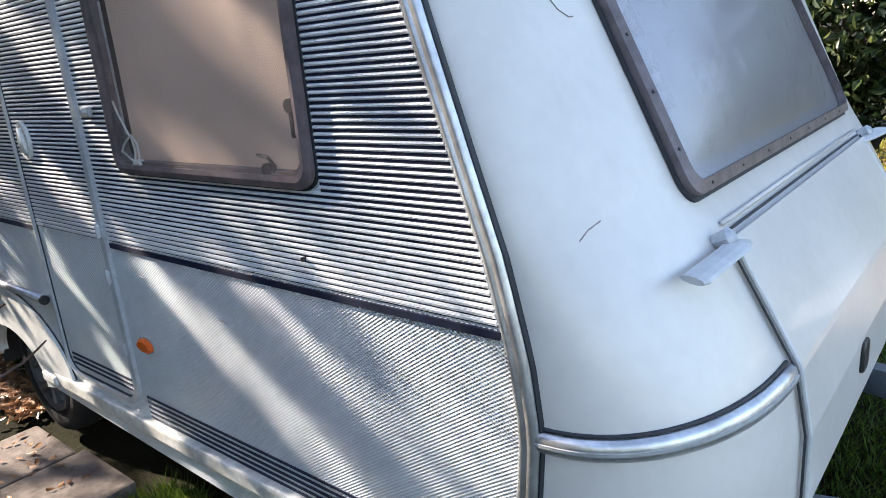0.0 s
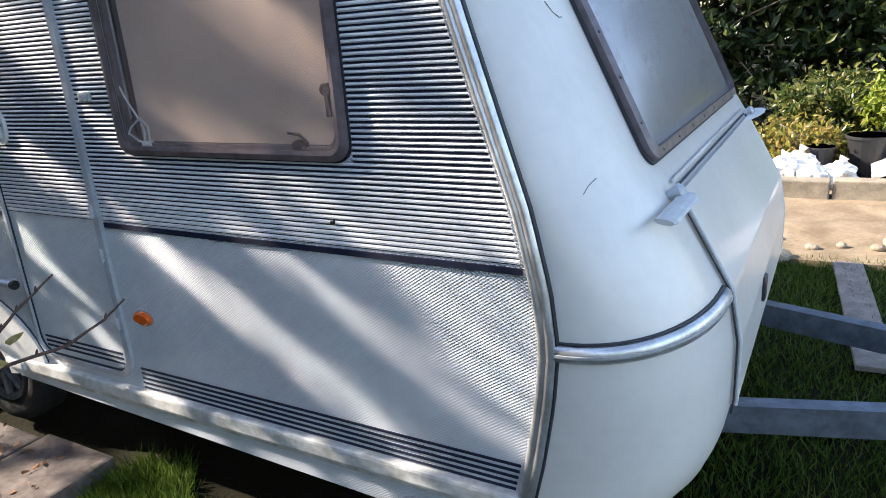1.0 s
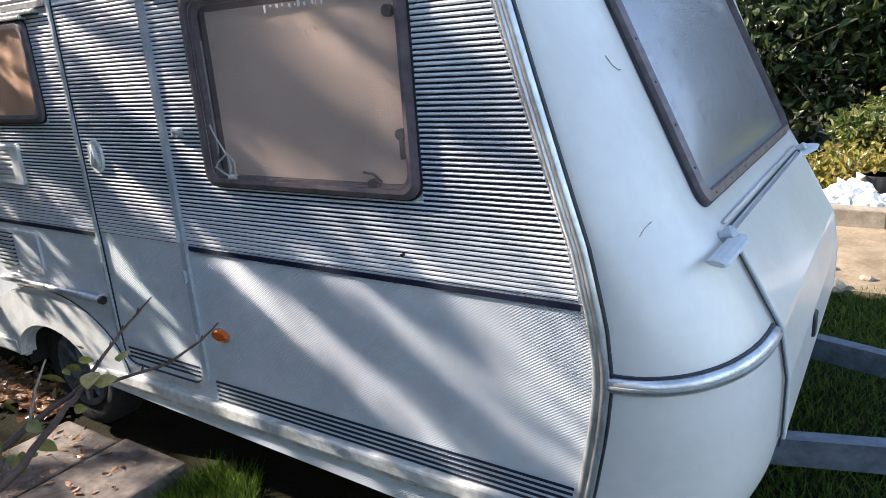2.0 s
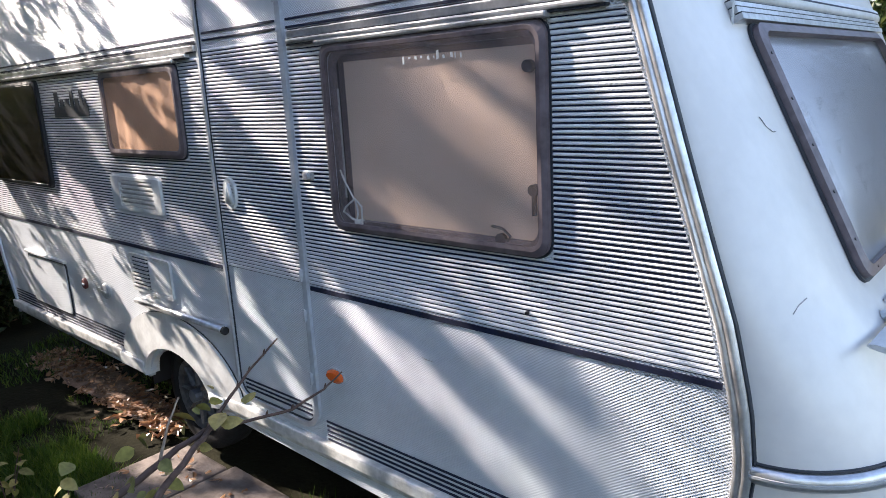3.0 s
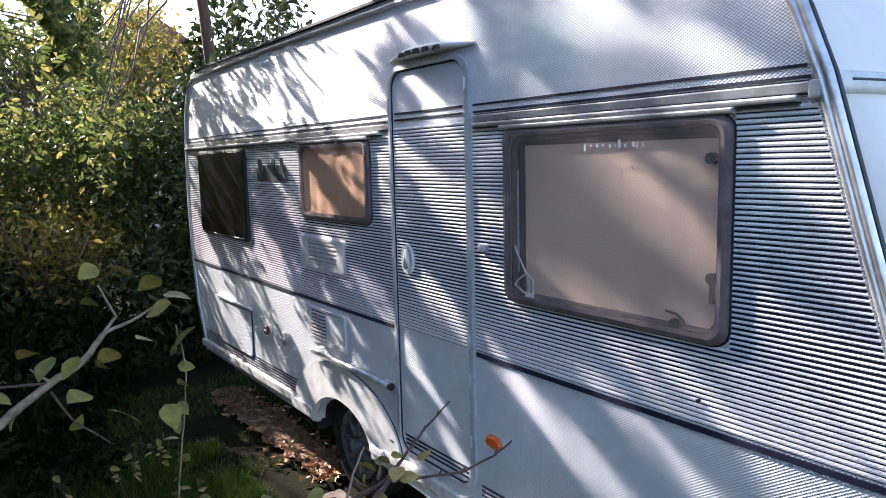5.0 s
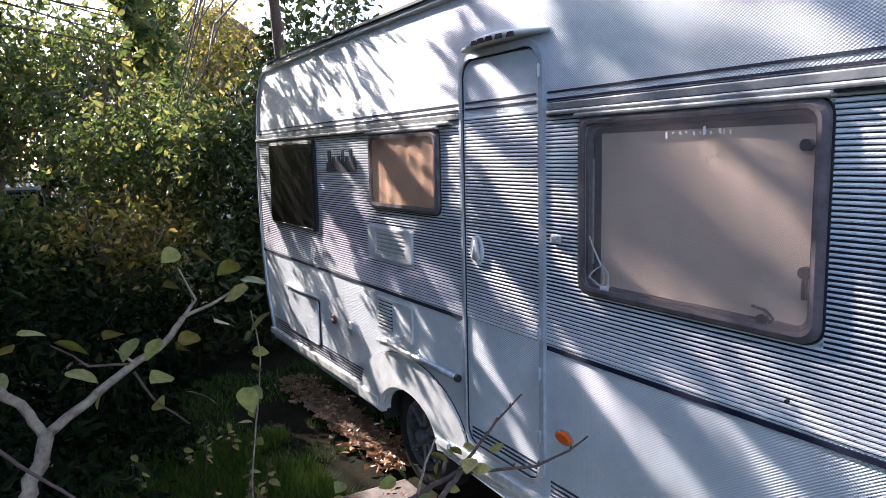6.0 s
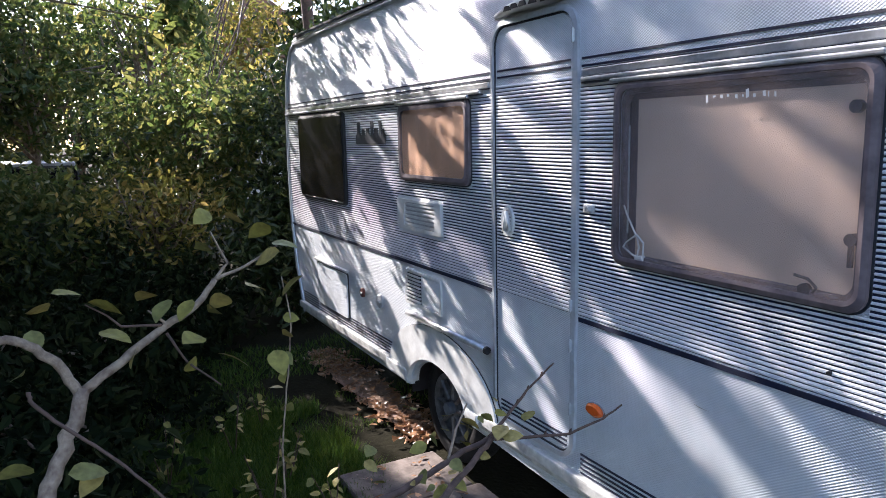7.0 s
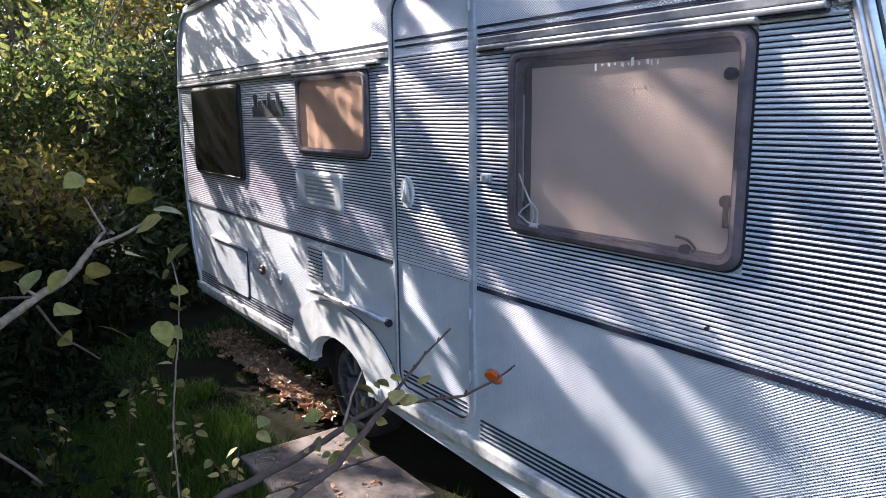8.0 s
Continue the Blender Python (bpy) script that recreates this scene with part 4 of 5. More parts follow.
grass("grass", "patch of green grass beside the slabs", 26000, -2.5, -0.75, -1.45, -0.30, 0.085, 2, -0.45)
grass("grass", "thin dark grass under the shrubs", 16000, -4.8, -0.4, -2.6, -0.5, 0.06, 5, -0.5)
grass("grass", "bright tuft of grass at the edge of the slabs", 3500, -0.32, 0.30, -0.16, 0.16, 0.085, 8)
grass("grass", "grass round the drawbar", 52000, 1.5, 4.4, -0.4, 3.6, 0.06, 3, -0.5)
grass("grass", "sparse grass along the caravan's side", 5000, -4.0, -1.9, -0.8, 0.5, 0.05, 4)
# dry leaves along the wheel side, kept to the sunlit strip
pts = np.column_stack([rng.uniform(-3.6, -1.5, 1700), rng.normal(0.14, 0.075, 1700), rng.uniform(0.02, 0.05, 1700)])
v, f = leaves(rng, pts, 0.045)
v[:, 2] = 0.02 + np.abs(v[:, 2] - 0.02) * 0.6
tagged(raw("dry_leaves", v.tolist(), f.tolist(), LITTER), "dry brown fallen leaves beside the caravan", "fallen leaves", kind="stuff")
pts = np.column_stack([rng.uniform(-1.26, -0.40, 60), rng.uniform(-0.53, 0.0, 60), rng.uniform(0.086, 0.092, 60)])
v, f = leaves(rng, pts, 0.030)
v[:, 2] = 0.083 + np.abs(v[:, 2] - 0.083) * 0.4
tagged(raw("dry_leaves", v.tolist(), f.tolist(), LITTER), "scattered dry leaves on the slabs", "fallen leaves", kind="stuff")
# sheet of bare litter soil cut to the sunlit strip, its paleness painting that light
bm = bmesh.new()
vs = [bm.verts.new((-2.55 + 1.0 * math.cos(a) * (1 + 0.08 * math.sin(5 * a)), 0.14 + 0.14 * math.sin(a) * (1 + 0.1 * math.cos(7 * a)), 0.034)) for a in (2 * math.pi * k / 40 for k in range(40))]
top = bm.verts.new((-2.55, 0.14, 0.045))
for k in range(40):
    bm.faces.new((vs[k], vs[(k + 1) % 40], top))
tagged(part("sunlit_soil_strip", bm, mat("sunlit_litter_soil", (0.30, 0.19, 0.13), 0.95, var=0.25, scale=9, bump=0.8)), "brown earth beside the caravan, paler in the shape of the sunlit strip", "ground", kind="structure")

# beyond the drawbar: plank, cloth, sandy bed, edging, pots, bushes
bm = box(bmesh.new(), -0.085, 0.085, -0.75, 0.75, 0.0, 0.03, 0.005)
pl = part("plank", bm, WOOD)
pl.matrix_world = pose(2.36, 2.75, 0.035, 0, 0, 5)
tagged(pl, "grey weathered plank lying on the grass", "plank")
bm = bmesh.new()
g = [[bm.verts.new((2.05 + 0.03 * i, 1.36 + 0.028 * j, 0.045 + 0.03 * abs(math.sin(i * 1.1 + j * 0.8)))) for j in range(7)] for i in range(9)]
for i in range(8):
    for j in range(6):
        if (i - 4) ** 2 + (j - 3) ** 2 < 17:
            bm.faces.new((g[i][j], g[i + 1][j], g[i + 1][j + 1], g[i][j + 1]))
bmesh.ops.delete(bm, geom=[x for x in bm.verts if not x.link_faces], context="VERTS")
tagged(part("cloth", bm, TARP), "crumpled pale rag lying on the grass", "rag")
bm = bmesh.new()
box(bm, -6, 9, 3.5, 6.0, -0.05, 0.05)
bmesh.ops.subdivide_edges(bm, edges=bm.edges, cuts=12, use_grid_fill=True)
for x in bm.verts:
    x.co.z += 0.03 * noise.noise(x.co * 1.7)
tagged(part("sandy_bed", bm, SAND), "pale sandy soil in full sun", "ground", kind="structure")
for k in range(14):
    x0 = -1.2 + 0.48 * k
    bm = box(bmesh.new(), x0, x0 + 0.46, 5.15 + 0.015 * (k % 3), 5.33, 0.0, 0.20 + 0.01 * (k % 2), 0.012)
    tagged(part("edging_stone", bm, STONE), "pale rectangular edging stone of a garden bed", "edging stone", "edging of the bed")
for k in range(26):
    r = rng.uniform(0.03, 0.075)
    bm = bmesh.new()
    bmesh.ops.create_icosphere(bm, subdivisions=2, radius=r)
    for x in bm.verts:
        x.co *= 1 + 0.5 * noise.noise(x.co * 9 + Vector((k, 0, 0)))
        x.co.z *= 0.65
    ob = part("rubble_stone", bm, STONE)
    ob.location = (rng.uniform(1.6, 4.6), rng.uniform(3.5, 4.2), r * 0.4 + 0.04)
    tagged(ob, "rough pale stone lying on bare earth", "stone", "rubble stones")
for x, y, r, h, m, lab in ((2.02, 6.1, 0.13, 0.30, BLACK, "black plant pot"), (2.42, 6.3, 0.19, 0.38, BLACK, "large dark plant pot")):
    t = thing("plant_pot", lab + " standing on the sandy bed", "plant pot", (x, y, 0.03), "pots on the bed")
    bm = bmesh.new()
    tube(bm, [(0, 0, 0), (0, 0, h * 0.9), (0, 0, h)], [r * 0.75, r * 0.97, r], 18)
    part("pot", bm, m, t)
    part("pot_rim", tube(bmesh.new(), [(0, 0, h * 0.93), (0, 0, h * 1.0)], r * 1.07, 18), m, t)
# knotted white bags heaped on the bed
for k, (x, y, r) in enumerate(((1.72, 5.75, 0.17), (1.98, 5.62, 0.14), (2.20, 5.72, 0.15), (1.86, 5.95, 0.18))):
    bag = thing("plastic_bag", "crumpled white plastic bag on the sandy bed", "bag", (x, y, 0.03), "bags on the bed")
    bm = bmesh.new()
    bmesh.ops.create_icosphere(bm, subdivisions=4, radius=r)
    for q in bm.verts:
        n = q.co.normalized()
        q.co *= 1 + 0.30 * noise.noise(n * 2.1 + Vector((k * 3, 0, 0))) + 0.16 * abs(noise.noise(n * 5.5 + Vector((0, k, 0))))
        q.co.z = max(q.co.z * 0.85, -0.6 * r) + 0.6 * r
    part("sack", bm, TARP, bag)
    part("knot", tube(bmesh.new(), [(0, 0, 1.25 * r), (0.01, 0.01, 1.55 * r), (0.03, 0.02, 1.8 * r)], [0.05, 0.02, 0.045], 9), TARP, bag)
# white sheet over a low frame
bm = bmesh.new()
g = [[bm.verts.new((2.45 + 0.11 * i, 5.6 + 0.13 * j, 0.12 + 0.042 * i + 0.05 * math.sin(math.pi * j / 8) + 0.012 * math.sin(i * 1.7 + j))) for j in range(9)] for i in range(19)]
for i in range(18):
    for j in range(8):
        bm.faces.new((g[i][j], g[i + 1][j], g[i + 1][j + 1], g[i][j + 1]))
r = bmesh.ops.solidify(bm, geom=bm.faces[:], thickness=0.01)
sheet = thing("covered_frame", "white sheet stretched over a low sloping frame", "garden cover")
part("sheet", bm, TARP, sheet, smooth=True)
for x, y, z in ((2.62, 5.75, 0.15), (3.4, 5.75, 0.45), (4.2, 5.75, 0.75), (4.2, 6.5, 0.75)):
    part("frame_leg", box(bmesh.new(), x, x + 0.05, y, y + 0.05, 0.0, z, 0.004), WOOD, sheet)

# bushes past the caravan's nose
tree("garden_bush", "low bright yellow-green garden bush in the sun", "bush", 21, (3.12, 7.2, 0), (3.12, 7.2, 0.62), (0.72, 0.7, 0.48), 150, 26, 0.05, LIME, 0.03, 0.10)
tree("garden_bush", "rounded olive-green garden bush in half shade", "bush", 22, (2.05, 7.8, 0), (2.05, 7.8, 0.5), (0.62, 0.6, 0.36), 150, 26, 0.05, GREEN, 0.03, 0.10)
tree("garden_bush", "pale flowering plants along the bed", "bush", 23, (1.6, 6.5, 0), (1.7, 6.5, 0.32), (0.6, 0.35, 0.22), 60, 22, 0.045, YELLOW, 0.015, 0.07)
for k, (x, y, z, a, b, c) in enumerate(((0.3, 9.6, 1.7, 1.8, 1.0, 1.7), (3.0, 9.9, 1.8, 1.9, 1.0, 1.8), (5.6, 9.6, 1.7, 1.9, 1.0, 1.8), (-2.6, 9.8, 1.8, 2.0, 1.0, 1.9), (1.6, 11.5, 3.4, 2.4, 1.4, 2.6), (5.0, 11.8, 3.2, 2.6, 1.4, 2.6))):
    tree("hedge_shrub", "tall dark evergreen hedge shrub behind the garden", "hedge", 40 + k, (x, y, 0), (x, y, z), (a, b, c), 330, 24, 0.095, DARKGREEN, 0.06, 0.22, "hedge behind the garden")

# thicket behind the caravan's rear
for k, (m, lab, x, y, z, a, b, c, cl, ea, lf) in enumerate((
        (GREEN, "tangled shrub with green and yellowing leaves", -6.4, -0.3, 1.75, 1.1, 1.0, 1.0, 420, 26, 0.048),
        (GREEN, "tangled shrub with green and yellowing leaves", -6.2, -2.0, 0.90, 1.0, 1.0, 0.62, 400, 26, 0.048),
        (YELLOW, "thin tree with yellow autumn leaves", -9.5, 0.9, 3.3, 1.3, 1.1, 1.1, 150, 20, 0.065),
        (GREEN, "tall leafy tree with gaps of sky", -9.2, -0.4, 3.0, 1.4, 1.1, 1.3, 140, 20, 0.065),
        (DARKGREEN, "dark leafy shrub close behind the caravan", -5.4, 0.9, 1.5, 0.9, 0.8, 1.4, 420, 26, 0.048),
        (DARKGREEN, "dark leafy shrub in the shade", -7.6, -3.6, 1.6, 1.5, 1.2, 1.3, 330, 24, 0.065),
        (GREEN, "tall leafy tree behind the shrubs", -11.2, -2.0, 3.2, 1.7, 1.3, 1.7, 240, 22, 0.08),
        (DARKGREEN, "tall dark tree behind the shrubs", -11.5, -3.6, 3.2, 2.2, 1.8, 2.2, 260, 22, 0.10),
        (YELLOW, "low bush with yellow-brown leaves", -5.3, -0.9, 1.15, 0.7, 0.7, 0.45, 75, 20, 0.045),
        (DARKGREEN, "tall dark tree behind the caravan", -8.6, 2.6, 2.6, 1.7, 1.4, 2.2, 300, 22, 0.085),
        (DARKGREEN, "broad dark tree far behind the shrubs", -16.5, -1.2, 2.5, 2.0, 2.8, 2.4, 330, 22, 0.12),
        # low shrubs added in dark leaves where only black shade lies
        (DARKGREEN, "low dark-leaved shrub added to stand for deep shade", -5.6, -1.3, 0.55, 0.9, 1.0, 0.55, 260, 24, 0.055),
        (DARKGREEN, "low dark-leaved shrub added to stand for deep shade", -6.2, -3.0, 0.6, 1.2, 1.0, 0.6, 260, 24, 0.06),
        (DARKGREEN, "low dark-leaved shrub added to stand for deep shade", -4.9, 0.3, 0.6, 0.6, 0.6, 0.6, 200, 24, 0.055),
        # undergrowth added over shaded ground, the darkness carried by its leaf colour
        (SHADELEAVES, "low added undergrowth with deep shade in its leaf colour", -3.3, -1.9, 0.3, 1.0, 0.75, 0.36, 260, 24, 0.05),
        (SHADELEAVES, "low added undergrowth with deep shade in its leaf colour", -1.9, -2.2, 0.28, 0.9, 0.7, 0.34, 240, 24, 0.05),
        (SHADELEAVES, "low added undergrowth with deep shade in its leaf colour", -4.4, -1.0, 0.3, 0.8, 0.6, 0.34, 220, 24, 0.05),
        (SHADELEAVES, "low added undergrowth with deep shade in its leaf colour", -0.7, -2.0, 0.25, 0.7, 0.6, 0.3, 200, 24, 0.045))):
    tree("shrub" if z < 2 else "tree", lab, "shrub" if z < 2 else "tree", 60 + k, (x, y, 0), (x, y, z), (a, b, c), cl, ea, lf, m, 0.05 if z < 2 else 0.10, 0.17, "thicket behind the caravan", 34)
# trees added towards the sun, their loose boughs set to dapple the side wall
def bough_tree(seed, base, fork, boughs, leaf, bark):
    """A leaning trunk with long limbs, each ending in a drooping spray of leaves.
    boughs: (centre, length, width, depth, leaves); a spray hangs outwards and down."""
    rng = np.random.default_rng(seed)
    t = thing("tree", "tall tree added to dapple the caravan, with loose leafy branches", "tree", base, "trees by the caravan")
    b, f = Vector(base), Vector(fork) - Vector(base)
    lie = Vector((0.86, 0.0, -0.51))
    up = Vector((0.51, 0.0, 0.86))
    bm = bmesh.new()
    tube(bm, [Vector((0, 0, -0.05)), f * 0.35 + Vector((0.08, -0.05, 0)), f * 0.7 + Vector((-0.06, 0.05, 0)), f], [0.11, 0.09, 0.07, 0.045], 9)
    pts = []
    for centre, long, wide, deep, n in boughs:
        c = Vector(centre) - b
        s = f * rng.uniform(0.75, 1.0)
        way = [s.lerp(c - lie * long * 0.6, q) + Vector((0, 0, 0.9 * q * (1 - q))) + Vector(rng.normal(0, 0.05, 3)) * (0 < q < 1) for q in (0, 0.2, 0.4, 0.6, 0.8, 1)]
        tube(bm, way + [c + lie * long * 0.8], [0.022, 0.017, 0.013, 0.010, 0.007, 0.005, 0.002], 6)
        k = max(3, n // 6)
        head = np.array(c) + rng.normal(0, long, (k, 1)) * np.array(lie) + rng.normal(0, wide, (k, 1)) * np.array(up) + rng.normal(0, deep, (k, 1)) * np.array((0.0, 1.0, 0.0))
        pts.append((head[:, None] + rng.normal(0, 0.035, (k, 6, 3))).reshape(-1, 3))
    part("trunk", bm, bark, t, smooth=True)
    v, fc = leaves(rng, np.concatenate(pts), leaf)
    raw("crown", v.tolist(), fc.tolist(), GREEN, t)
    return t


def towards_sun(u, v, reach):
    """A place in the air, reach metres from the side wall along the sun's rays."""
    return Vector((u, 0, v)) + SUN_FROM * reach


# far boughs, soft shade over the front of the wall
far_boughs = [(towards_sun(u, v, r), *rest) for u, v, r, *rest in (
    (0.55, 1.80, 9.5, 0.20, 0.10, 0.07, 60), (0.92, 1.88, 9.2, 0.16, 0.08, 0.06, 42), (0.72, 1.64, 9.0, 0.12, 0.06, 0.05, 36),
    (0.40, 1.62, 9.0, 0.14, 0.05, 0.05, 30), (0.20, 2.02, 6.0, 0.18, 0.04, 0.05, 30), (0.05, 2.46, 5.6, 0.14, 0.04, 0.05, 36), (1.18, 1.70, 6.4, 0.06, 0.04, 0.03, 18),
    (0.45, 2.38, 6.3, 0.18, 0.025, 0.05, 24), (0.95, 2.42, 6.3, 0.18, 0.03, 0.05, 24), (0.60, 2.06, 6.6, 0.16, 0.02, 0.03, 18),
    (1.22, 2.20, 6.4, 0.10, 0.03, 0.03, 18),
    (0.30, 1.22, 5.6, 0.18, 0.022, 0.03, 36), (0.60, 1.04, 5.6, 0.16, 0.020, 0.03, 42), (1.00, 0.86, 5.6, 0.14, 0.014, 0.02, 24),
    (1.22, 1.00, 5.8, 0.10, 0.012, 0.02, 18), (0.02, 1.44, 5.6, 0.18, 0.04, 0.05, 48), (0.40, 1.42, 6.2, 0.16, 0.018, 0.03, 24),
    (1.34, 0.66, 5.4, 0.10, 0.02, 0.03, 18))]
# more sprays, added only to shade the slabs
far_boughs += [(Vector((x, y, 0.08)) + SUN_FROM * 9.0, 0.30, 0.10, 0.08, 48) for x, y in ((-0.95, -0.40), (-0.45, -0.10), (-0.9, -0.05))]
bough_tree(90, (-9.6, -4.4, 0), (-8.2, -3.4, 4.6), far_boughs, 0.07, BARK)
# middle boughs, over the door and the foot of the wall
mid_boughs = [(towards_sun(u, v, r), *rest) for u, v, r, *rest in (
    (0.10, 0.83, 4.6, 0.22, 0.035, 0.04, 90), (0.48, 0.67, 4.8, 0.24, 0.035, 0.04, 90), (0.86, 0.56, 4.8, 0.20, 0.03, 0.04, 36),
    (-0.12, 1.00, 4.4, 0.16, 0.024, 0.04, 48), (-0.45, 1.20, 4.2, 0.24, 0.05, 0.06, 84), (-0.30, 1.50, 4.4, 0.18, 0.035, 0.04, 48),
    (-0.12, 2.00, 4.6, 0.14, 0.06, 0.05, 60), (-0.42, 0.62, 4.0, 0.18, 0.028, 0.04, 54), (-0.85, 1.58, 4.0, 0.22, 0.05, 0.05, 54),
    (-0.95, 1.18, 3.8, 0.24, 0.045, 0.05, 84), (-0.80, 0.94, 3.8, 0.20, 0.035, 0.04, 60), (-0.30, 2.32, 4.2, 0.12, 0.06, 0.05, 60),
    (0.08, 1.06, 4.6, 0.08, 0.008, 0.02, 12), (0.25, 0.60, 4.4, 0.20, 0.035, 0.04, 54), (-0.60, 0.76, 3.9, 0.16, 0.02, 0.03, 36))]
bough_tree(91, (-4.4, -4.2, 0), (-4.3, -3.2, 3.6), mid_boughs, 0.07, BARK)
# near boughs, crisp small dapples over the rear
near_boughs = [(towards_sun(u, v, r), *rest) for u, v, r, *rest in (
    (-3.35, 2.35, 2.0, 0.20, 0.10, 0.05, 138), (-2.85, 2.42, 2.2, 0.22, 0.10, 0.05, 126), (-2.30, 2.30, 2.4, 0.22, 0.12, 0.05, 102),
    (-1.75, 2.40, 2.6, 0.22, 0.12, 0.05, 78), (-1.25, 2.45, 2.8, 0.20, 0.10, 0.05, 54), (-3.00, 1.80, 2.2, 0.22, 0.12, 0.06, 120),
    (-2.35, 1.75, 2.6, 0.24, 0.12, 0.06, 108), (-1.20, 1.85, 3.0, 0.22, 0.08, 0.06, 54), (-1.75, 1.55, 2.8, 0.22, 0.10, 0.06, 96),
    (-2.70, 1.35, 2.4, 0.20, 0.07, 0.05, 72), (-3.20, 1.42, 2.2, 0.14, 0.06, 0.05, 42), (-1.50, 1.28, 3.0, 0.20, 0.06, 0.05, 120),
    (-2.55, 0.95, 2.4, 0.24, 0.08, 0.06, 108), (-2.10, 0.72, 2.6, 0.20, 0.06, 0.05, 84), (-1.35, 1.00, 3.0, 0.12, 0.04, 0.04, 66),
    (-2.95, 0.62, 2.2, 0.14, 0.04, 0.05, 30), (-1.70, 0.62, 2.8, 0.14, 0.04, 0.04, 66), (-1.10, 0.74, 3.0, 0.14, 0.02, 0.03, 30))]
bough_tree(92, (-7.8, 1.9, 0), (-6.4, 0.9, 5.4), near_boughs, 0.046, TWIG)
# tree added far back along the sun's rays to keep the grass dark
tree("tree", "tall leafy tree added to keep sun off the grass by the caravan", "tree", 131, (-11.9, -4.4, 0), (-11.3, -3.35, 5.6), (1.6, 0.75, 1.0), 150, 20, 0.09, GREEN, 0.10, 0.16, "trees by the caravan", 34)
# low canopy of boughs added out of view, keeping sky light off the undergrowth
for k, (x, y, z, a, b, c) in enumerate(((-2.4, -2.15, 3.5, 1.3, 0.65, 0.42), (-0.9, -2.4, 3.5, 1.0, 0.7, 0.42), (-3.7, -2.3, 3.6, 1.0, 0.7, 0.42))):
    tree("tree", "unseen spreading tree added to keep sky light off the undergrowth", "tree", 140 + k, (x - 0.3, -4.6 - 0.3 * k, 0), (x, y, z), (a, b, c), 340, 24, 0.10, DARKGREEN, 0.09, 0.18, "trees across from the caravan", 26, 2.0)
# unseen dense trees added behind the path, blocking sky light across from the caravan
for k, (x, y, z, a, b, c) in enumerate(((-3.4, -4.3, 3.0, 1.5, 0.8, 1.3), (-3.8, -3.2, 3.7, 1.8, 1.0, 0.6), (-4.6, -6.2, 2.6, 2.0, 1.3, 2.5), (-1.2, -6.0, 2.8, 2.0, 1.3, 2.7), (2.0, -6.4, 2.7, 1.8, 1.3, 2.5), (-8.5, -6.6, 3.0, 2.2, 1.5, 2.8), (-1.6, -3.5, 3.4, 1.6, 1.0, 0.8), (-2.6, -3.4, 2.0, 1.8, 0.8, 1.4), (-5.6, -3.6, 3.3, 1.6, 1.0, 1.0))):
    tree("tree", "unseen dense dark tree added to block sky light across from the caravan", "tree", 120 + k, (x, y, 0), (x, y, z), (a, b, c), 260, 22, 0.13, DARKGREEN, 0.10, 0.26, "trees across from the caravan", 30)
# ivy-like ground cover, its near-black leaves painting the deep shade
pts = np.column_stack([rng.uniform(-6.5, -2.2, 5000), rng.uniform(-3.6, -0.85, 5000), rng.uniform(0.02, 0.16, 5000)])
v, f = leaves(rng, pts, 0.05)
tagged(raw("ground_cover", v.tolist(), f.tolist(), SHADELEAVES), "low ground cover under the shrubs with deep shade in its colour", "ground cover", kind="stuff")


# ---- sapling and twigs beside the path ----
def single_leaf(parent, at, size, yaw, pitch, roll, material):
    """One pointed leaf, folded along its midrib and drooping to its tip."""
    bm = bmesh.new()
    mid, lef, rig = [], [], []
    for k in range(7):
        s = k / 6
        w = 0.35 * math.sin(math.pi * s ** 0.8) ** 0.8 if 0 < k < 6 else 0.0
        p = Vector((s, 0, -0.28 * s * s))
        mid.append(bm.verts.new(p * size))
        if w:
            lef.append(bm.verts.new((p + Vector((0, w, 0.10 * w + 0.05 * w * math.sin(9 * s)))) * size))
            rig.append(bm.verts.new((p + Vector((0, -w, 0.10 * w - 0.05 * w * math.sin(8 * s)))) * size))
    for e in (lef, rig):
        bm.faces.new((mid[0], mid[1], e[0]))
        for k in range(4):
            bm.faces.new((mid[k + 1], mid[k + 2], e[k + 1], e[k]))
        bm.faces.new((mid[5], mid[6], e[4]))
    ob = part("leaf", bm, material, parent)
    ob.matrix_basis = Matrix.Translation(Vector(at) - parent.location) @ pose(0, 0, 0, roll, pitch, yaw)
    return ob


def bough(parent, name, pts, r0, r1, material, seed=0):
    """A knobbly tapering branch through points."""
    r = random.Random(seed)
    pts = [Vector(p) - parent.location for p in pts]
    fine = []
    for a, b in zip(pts, pts[1:]):
        for k in range(4):
            fine.append(a.lerp(b, k / 4) + Vector([r.uniform(-1, 1) * r1 * 0.5 for _ in range(3)]) * (1 if fine else 0))
    fine.append(pts[-1])
    n = len(fine) - 1
    return part(name, tube(bmesh.new(), fine, [r0 + (r1 - r0) * k / n + r.uniform(0, 0.12) * r1 for k in range(n + 1)], 9), material, parent, smooth=True)


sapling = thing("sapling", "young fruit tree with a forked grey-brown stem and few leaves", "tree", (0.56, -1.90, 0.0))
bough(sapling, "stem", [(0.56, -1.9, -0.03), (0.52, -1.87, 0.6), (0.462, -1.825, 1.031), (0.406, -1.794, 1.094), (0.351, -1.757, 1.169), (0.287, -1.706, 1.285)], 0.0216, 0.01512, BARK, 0)
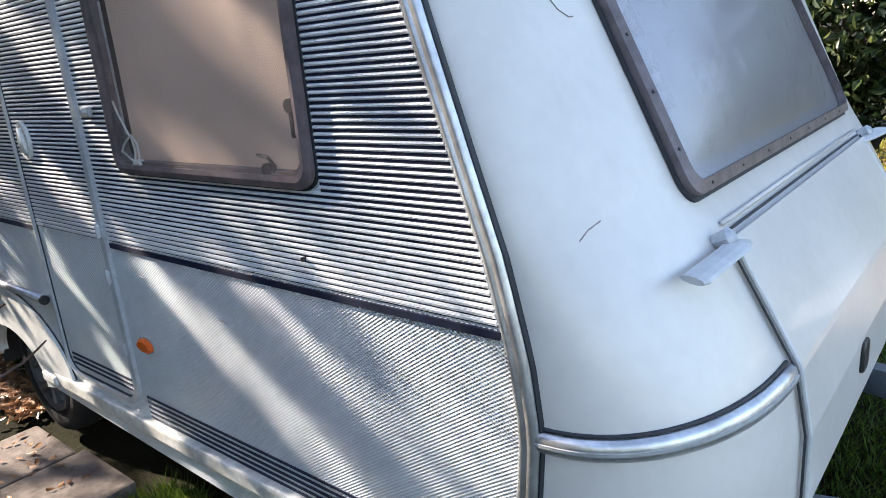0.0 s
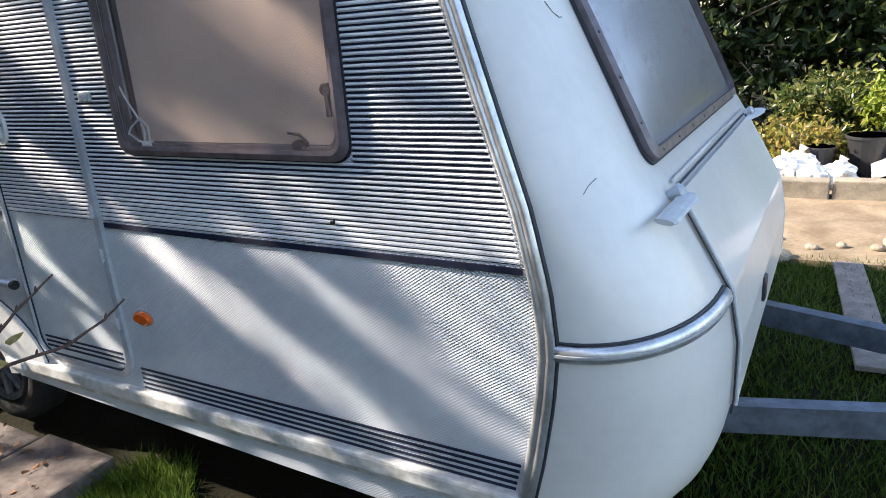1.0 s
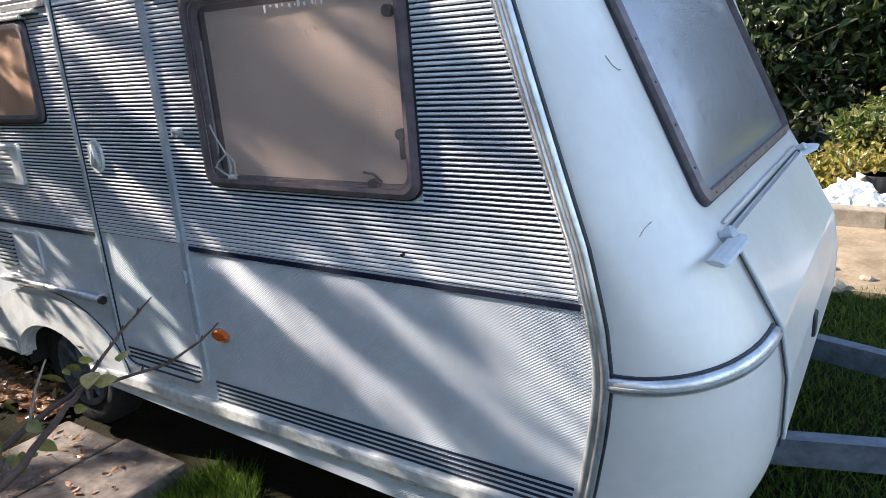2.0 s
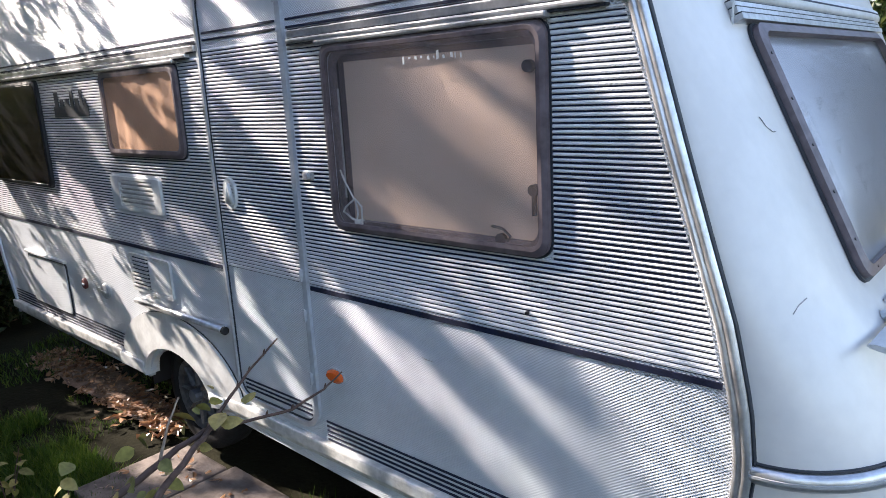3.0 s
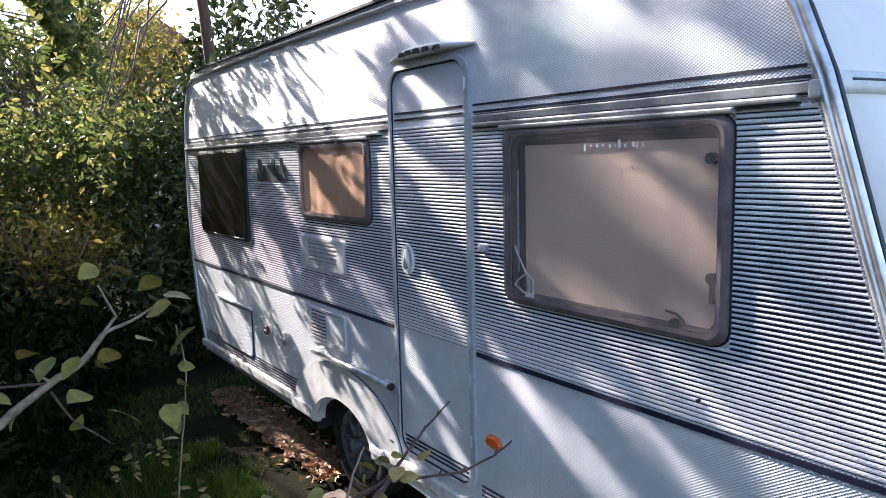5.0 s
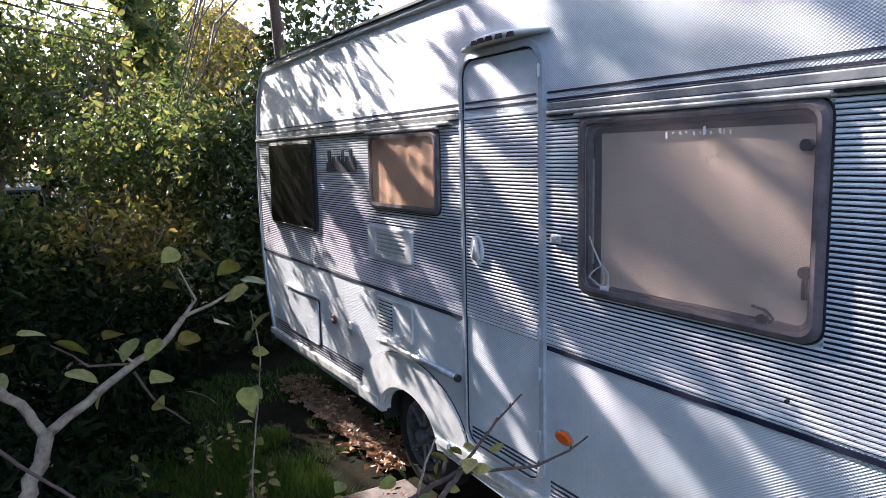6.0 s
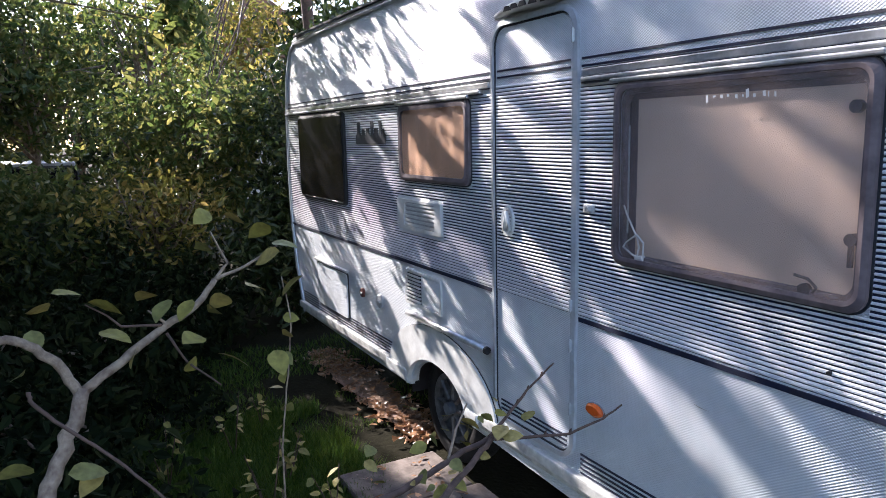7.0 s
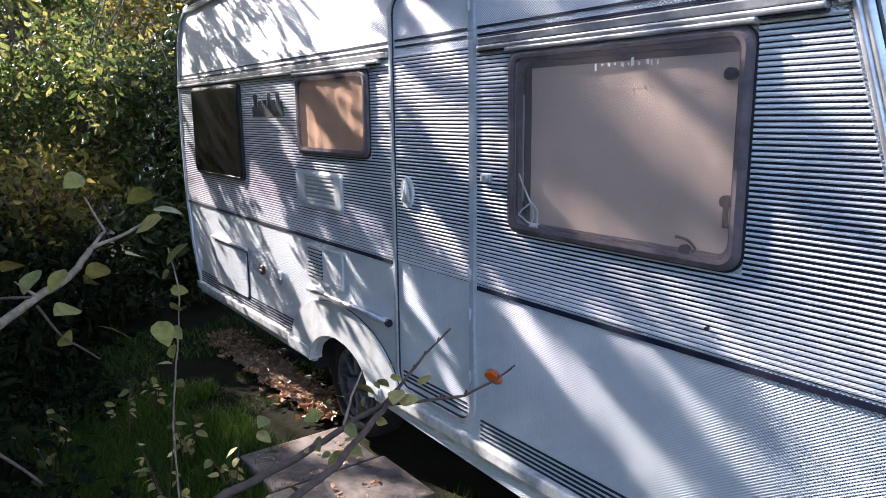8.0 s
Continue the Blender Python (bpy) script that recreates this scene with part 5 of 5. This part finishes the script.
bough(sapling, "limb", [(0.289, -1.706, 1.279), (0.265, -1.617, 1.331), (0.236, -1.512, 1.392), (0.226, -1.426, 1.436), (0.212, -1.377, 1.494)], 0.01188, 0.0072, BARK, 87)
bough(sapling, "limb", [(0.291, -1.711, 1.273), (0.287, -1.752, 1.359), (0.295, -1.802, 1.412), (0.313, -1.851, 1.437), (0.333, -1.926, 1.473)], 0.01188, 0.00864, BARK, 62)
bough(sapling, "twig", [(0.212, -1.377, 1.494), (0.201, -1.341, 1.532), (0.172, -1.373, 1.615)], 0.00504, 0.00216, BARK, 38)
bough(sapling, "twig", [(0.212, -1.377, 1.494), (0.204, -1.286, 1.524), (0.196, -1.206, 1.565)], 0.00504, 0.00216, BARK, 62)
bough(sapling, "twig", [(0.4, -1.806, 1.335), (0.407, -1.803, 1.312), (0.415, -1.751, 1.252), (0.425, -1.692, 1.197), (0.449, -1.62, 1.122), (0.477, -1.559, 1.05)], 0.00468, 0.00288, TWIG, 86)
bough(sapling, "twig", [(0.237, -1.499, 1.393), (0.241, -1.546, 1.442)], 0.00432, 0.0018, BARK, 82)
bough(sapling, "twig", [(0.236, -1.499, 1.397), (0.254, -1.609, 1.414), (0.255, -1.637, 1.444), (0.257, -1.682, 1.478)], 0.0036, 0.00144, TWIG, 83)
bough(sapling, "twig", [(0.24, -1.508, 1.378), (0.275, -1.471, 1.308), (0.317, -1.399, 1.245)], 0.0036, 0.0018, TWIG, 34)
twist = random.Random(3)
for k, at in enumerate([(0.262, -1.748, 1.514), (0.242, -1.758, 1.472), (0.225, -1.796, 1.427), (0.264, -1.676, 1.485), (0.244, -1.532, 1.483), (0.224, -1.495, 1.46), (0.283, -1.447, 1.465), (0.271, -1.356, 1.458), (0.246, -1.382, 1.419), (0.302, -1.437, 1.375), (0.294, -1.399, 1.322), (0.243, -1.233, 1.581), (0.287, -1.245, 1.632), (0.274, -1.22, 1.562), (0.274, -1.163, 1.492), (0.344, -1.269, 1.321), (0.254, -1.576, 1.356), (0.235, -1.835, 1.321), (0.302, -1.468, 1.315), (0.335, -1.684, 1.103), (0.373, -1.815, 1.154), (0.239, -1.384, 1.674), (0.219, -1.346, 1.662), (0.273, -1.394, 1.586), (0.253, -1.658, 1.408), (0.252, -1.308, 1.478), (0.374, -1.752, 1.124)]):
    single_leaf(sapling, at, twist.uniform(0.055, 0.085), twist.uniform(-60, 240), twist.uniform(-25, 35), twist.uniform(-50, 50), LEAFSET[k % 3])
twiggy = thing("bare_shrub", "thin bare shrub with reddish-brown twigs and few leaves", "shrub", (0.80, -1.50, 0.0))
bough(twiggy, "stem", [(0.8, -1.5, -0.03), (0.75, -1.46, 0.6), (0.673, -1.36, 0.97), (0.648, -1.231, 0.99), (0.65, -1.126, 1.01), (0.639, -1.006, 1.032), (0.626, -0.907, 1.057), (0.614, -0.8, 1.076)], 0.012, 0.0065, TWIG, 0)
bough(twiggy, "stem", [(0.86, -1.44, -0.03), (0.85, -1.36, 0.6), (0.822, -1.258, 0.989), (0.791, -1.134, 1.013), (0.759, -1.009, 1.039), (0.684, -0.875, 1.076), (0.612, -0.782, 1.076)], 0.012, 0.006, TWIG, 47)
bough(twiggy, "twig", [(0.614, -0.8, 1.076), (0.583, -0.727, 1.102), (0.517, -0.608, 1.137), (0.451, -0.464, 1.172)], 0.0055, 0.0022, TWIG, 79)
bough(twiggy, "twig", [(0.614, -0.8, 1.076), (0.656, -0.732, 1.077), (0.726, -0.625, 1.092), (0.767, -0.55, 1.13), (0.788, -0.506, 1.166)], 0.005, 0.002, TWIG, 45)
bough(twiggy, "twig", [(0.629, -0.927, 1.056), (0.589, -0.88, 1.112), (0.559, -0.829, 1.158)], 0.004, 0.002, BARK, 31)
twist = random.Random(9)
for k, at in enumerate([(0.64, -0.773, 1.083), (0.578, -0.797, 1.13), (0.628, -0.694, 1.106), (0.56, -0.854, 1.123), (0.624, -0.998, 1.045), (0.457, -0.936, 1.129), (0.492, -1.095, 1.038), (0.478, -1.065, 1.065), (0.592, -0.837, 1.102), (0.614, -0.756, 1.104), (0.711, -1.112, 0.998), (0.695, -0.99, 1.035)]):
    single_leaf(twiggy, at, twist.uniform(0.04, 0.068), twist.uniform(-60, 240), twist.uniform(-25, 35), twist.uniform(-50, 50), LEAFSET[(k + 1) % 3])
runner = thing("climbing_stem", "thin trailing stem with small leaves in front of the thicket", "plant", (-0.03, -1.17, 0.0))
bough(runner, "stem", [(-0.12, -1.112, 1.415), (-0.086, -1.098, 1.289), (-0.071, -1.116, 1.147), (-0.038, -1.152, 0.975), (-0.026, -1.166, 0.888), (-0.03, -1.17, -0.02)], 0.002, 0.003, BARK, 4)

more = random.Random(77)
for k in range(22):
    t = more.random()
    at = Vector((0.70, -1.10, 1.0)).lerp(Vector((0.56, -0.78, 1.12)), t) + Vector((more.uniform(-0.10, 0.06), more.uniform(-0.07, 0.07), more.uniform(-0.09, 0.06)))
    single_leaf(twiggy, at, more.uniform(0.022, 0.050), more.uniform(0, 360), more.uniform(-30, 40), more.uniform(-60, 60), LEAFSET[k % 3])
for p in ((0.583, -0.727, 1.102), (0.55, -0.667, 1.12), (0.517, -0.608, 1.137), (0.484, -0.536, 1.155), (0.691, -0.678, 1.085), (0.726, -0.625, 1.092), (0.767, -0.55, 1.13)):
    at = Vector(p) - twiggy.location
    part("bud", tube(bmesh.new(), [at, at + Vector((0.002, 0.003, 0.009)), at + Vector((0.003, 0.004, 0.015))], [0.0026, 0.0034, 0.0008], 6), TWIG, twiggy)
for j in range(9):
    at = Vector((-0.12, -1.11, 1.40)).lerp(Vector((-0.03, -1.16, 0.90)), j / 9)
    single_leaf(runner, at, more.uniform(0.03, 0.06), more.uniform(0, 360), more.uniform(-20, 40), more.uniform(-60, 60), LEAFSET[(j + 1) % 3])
# low weeds by the slabs
for k, (x, y, h) in enumerate(((-1.45, -0.78, 0.34), (-1.05, -0.98, 0.42), (-1.95, -0.95, 0.36), (-0.55, -1.02, 0.46), (-1.7, -1.35, 0.40), (-0.95, -0.70, 0.28), (-2.3, -0.7, 0.3), (-0.2, -1.15, 0.5))):
    weed = thing("weed", "low broad-leaved weed growing by the slabs", "weed", (x, y, 0.0), "weeds by the slabs")
    r = random.Random(40 + k)
    for j in range(3):
        tip = Vector((x + r.uniform(-0.12, 0.12), y + r.uniform(-0.12, 0.12), h * r.uniform(0.7, 1.1)))
        bough(weed, "stem", [(x, y, -0.01), Vector((x, y, 0)).lerp(tip, 0.5) + Vector((0.02, 0, 0.03)), tip], 0.004, 0.0018, TWIG, k * 7 + j)
        for i in range(4):
            single_leaf(weed, Vector((x, y, 0)).lerp(tip, 0.45 + 0.16 * i), r.uniform(0.04, 0.075), r.uniform(0, 360), r.uniform(-30, 30), r.uniform(-40, 40), LEAFSET[(i + j) % 3])

# ---- distance ----
house = thing("house", "pale plastered house seen through the trees", "house", (-20.0, 3.4, 0))
w = part("wall", box(bmesh.new(), -4, 0, -2.6, 3.2, 0, 4.3), PLASTER, house)
bm = bmesh.new()
vs = [bm.verts.new(p) for p in ((0.3, -3.0, 4.3), (0.3, 3.6, 4.3), (0.3, 0.3, 6.4), (-4.3, -3.0, 4.3), (-4.3, 3.6, 4.3), (-4.3, 0.3, 6.4))]
for q in ((0, 1, 2), (5, 4, 3), (0, 2, 5, 3), (1, 4, 5, 2), (0, 3, 4, 1)):
    bm.faces.new([vs[k] for k in q])
part("roof", bm, mat("brown_roof_tiles", (0.24, 0.12, 0.08), 0.85, var=0.2, scale=5), house)
for y in (-1.6, 0.6):
    win = part("window", box(bmesh.new(), -0.02, 0.03, y, y + 0.9, 2.4, 3.6), PLASTIC, house)
    part("pane", box(bmesh.new(), 0.03, 0.04, y + 0.07, y + 0.83, 2.47, 3.53), BLACK, win)
car = thing("parked_car", "faded orange-red parked car with a pale roof behind the shrubs", "car", (-13.4, -2.1, -0.05))
PAINT = mat("faded_red_car_paint", (0.42, 0.10, 0.05), 0.25, 0.3, coat=0.6)
part("body", box(bmesh.new(), -2.0, 1.9, -0.85, 0.85, 0.28, 0.95, 0.10), PAINT, car)
part("cabin", box(bmesh.new(), -1.7, 0.9, -0.75, 0.75, 0.93, 1.48, 0.16), SMOKE, car)
part("roof", box(bmesh.new(), -1.6, 0.75, -0.70, 0.70, 1.46, 1.54, 0.03), ALU_PAINT, car)
for x in (-1.3, 1.2):
    for y in (-0.86, 0.66):
        wh = part("wheel", tube(bmesh.new(), [(x, y, 0.31), (x, y + 0.2, 0.31)], 0.31, 24), TYRE, car)
        part("rim", tube(bmesh.new(), [(x, y - 0.01, 0.31), (x, y + 0.21, 0.31)], 0.2, 20), RIM, wh)
for y in (-0.7, 0.45):
    part("tail_lamp", box(bmesh.new(), 1.88, 1.92, y, y + 0.25, 0.7, 0.84, 0.01), AMBER, car)
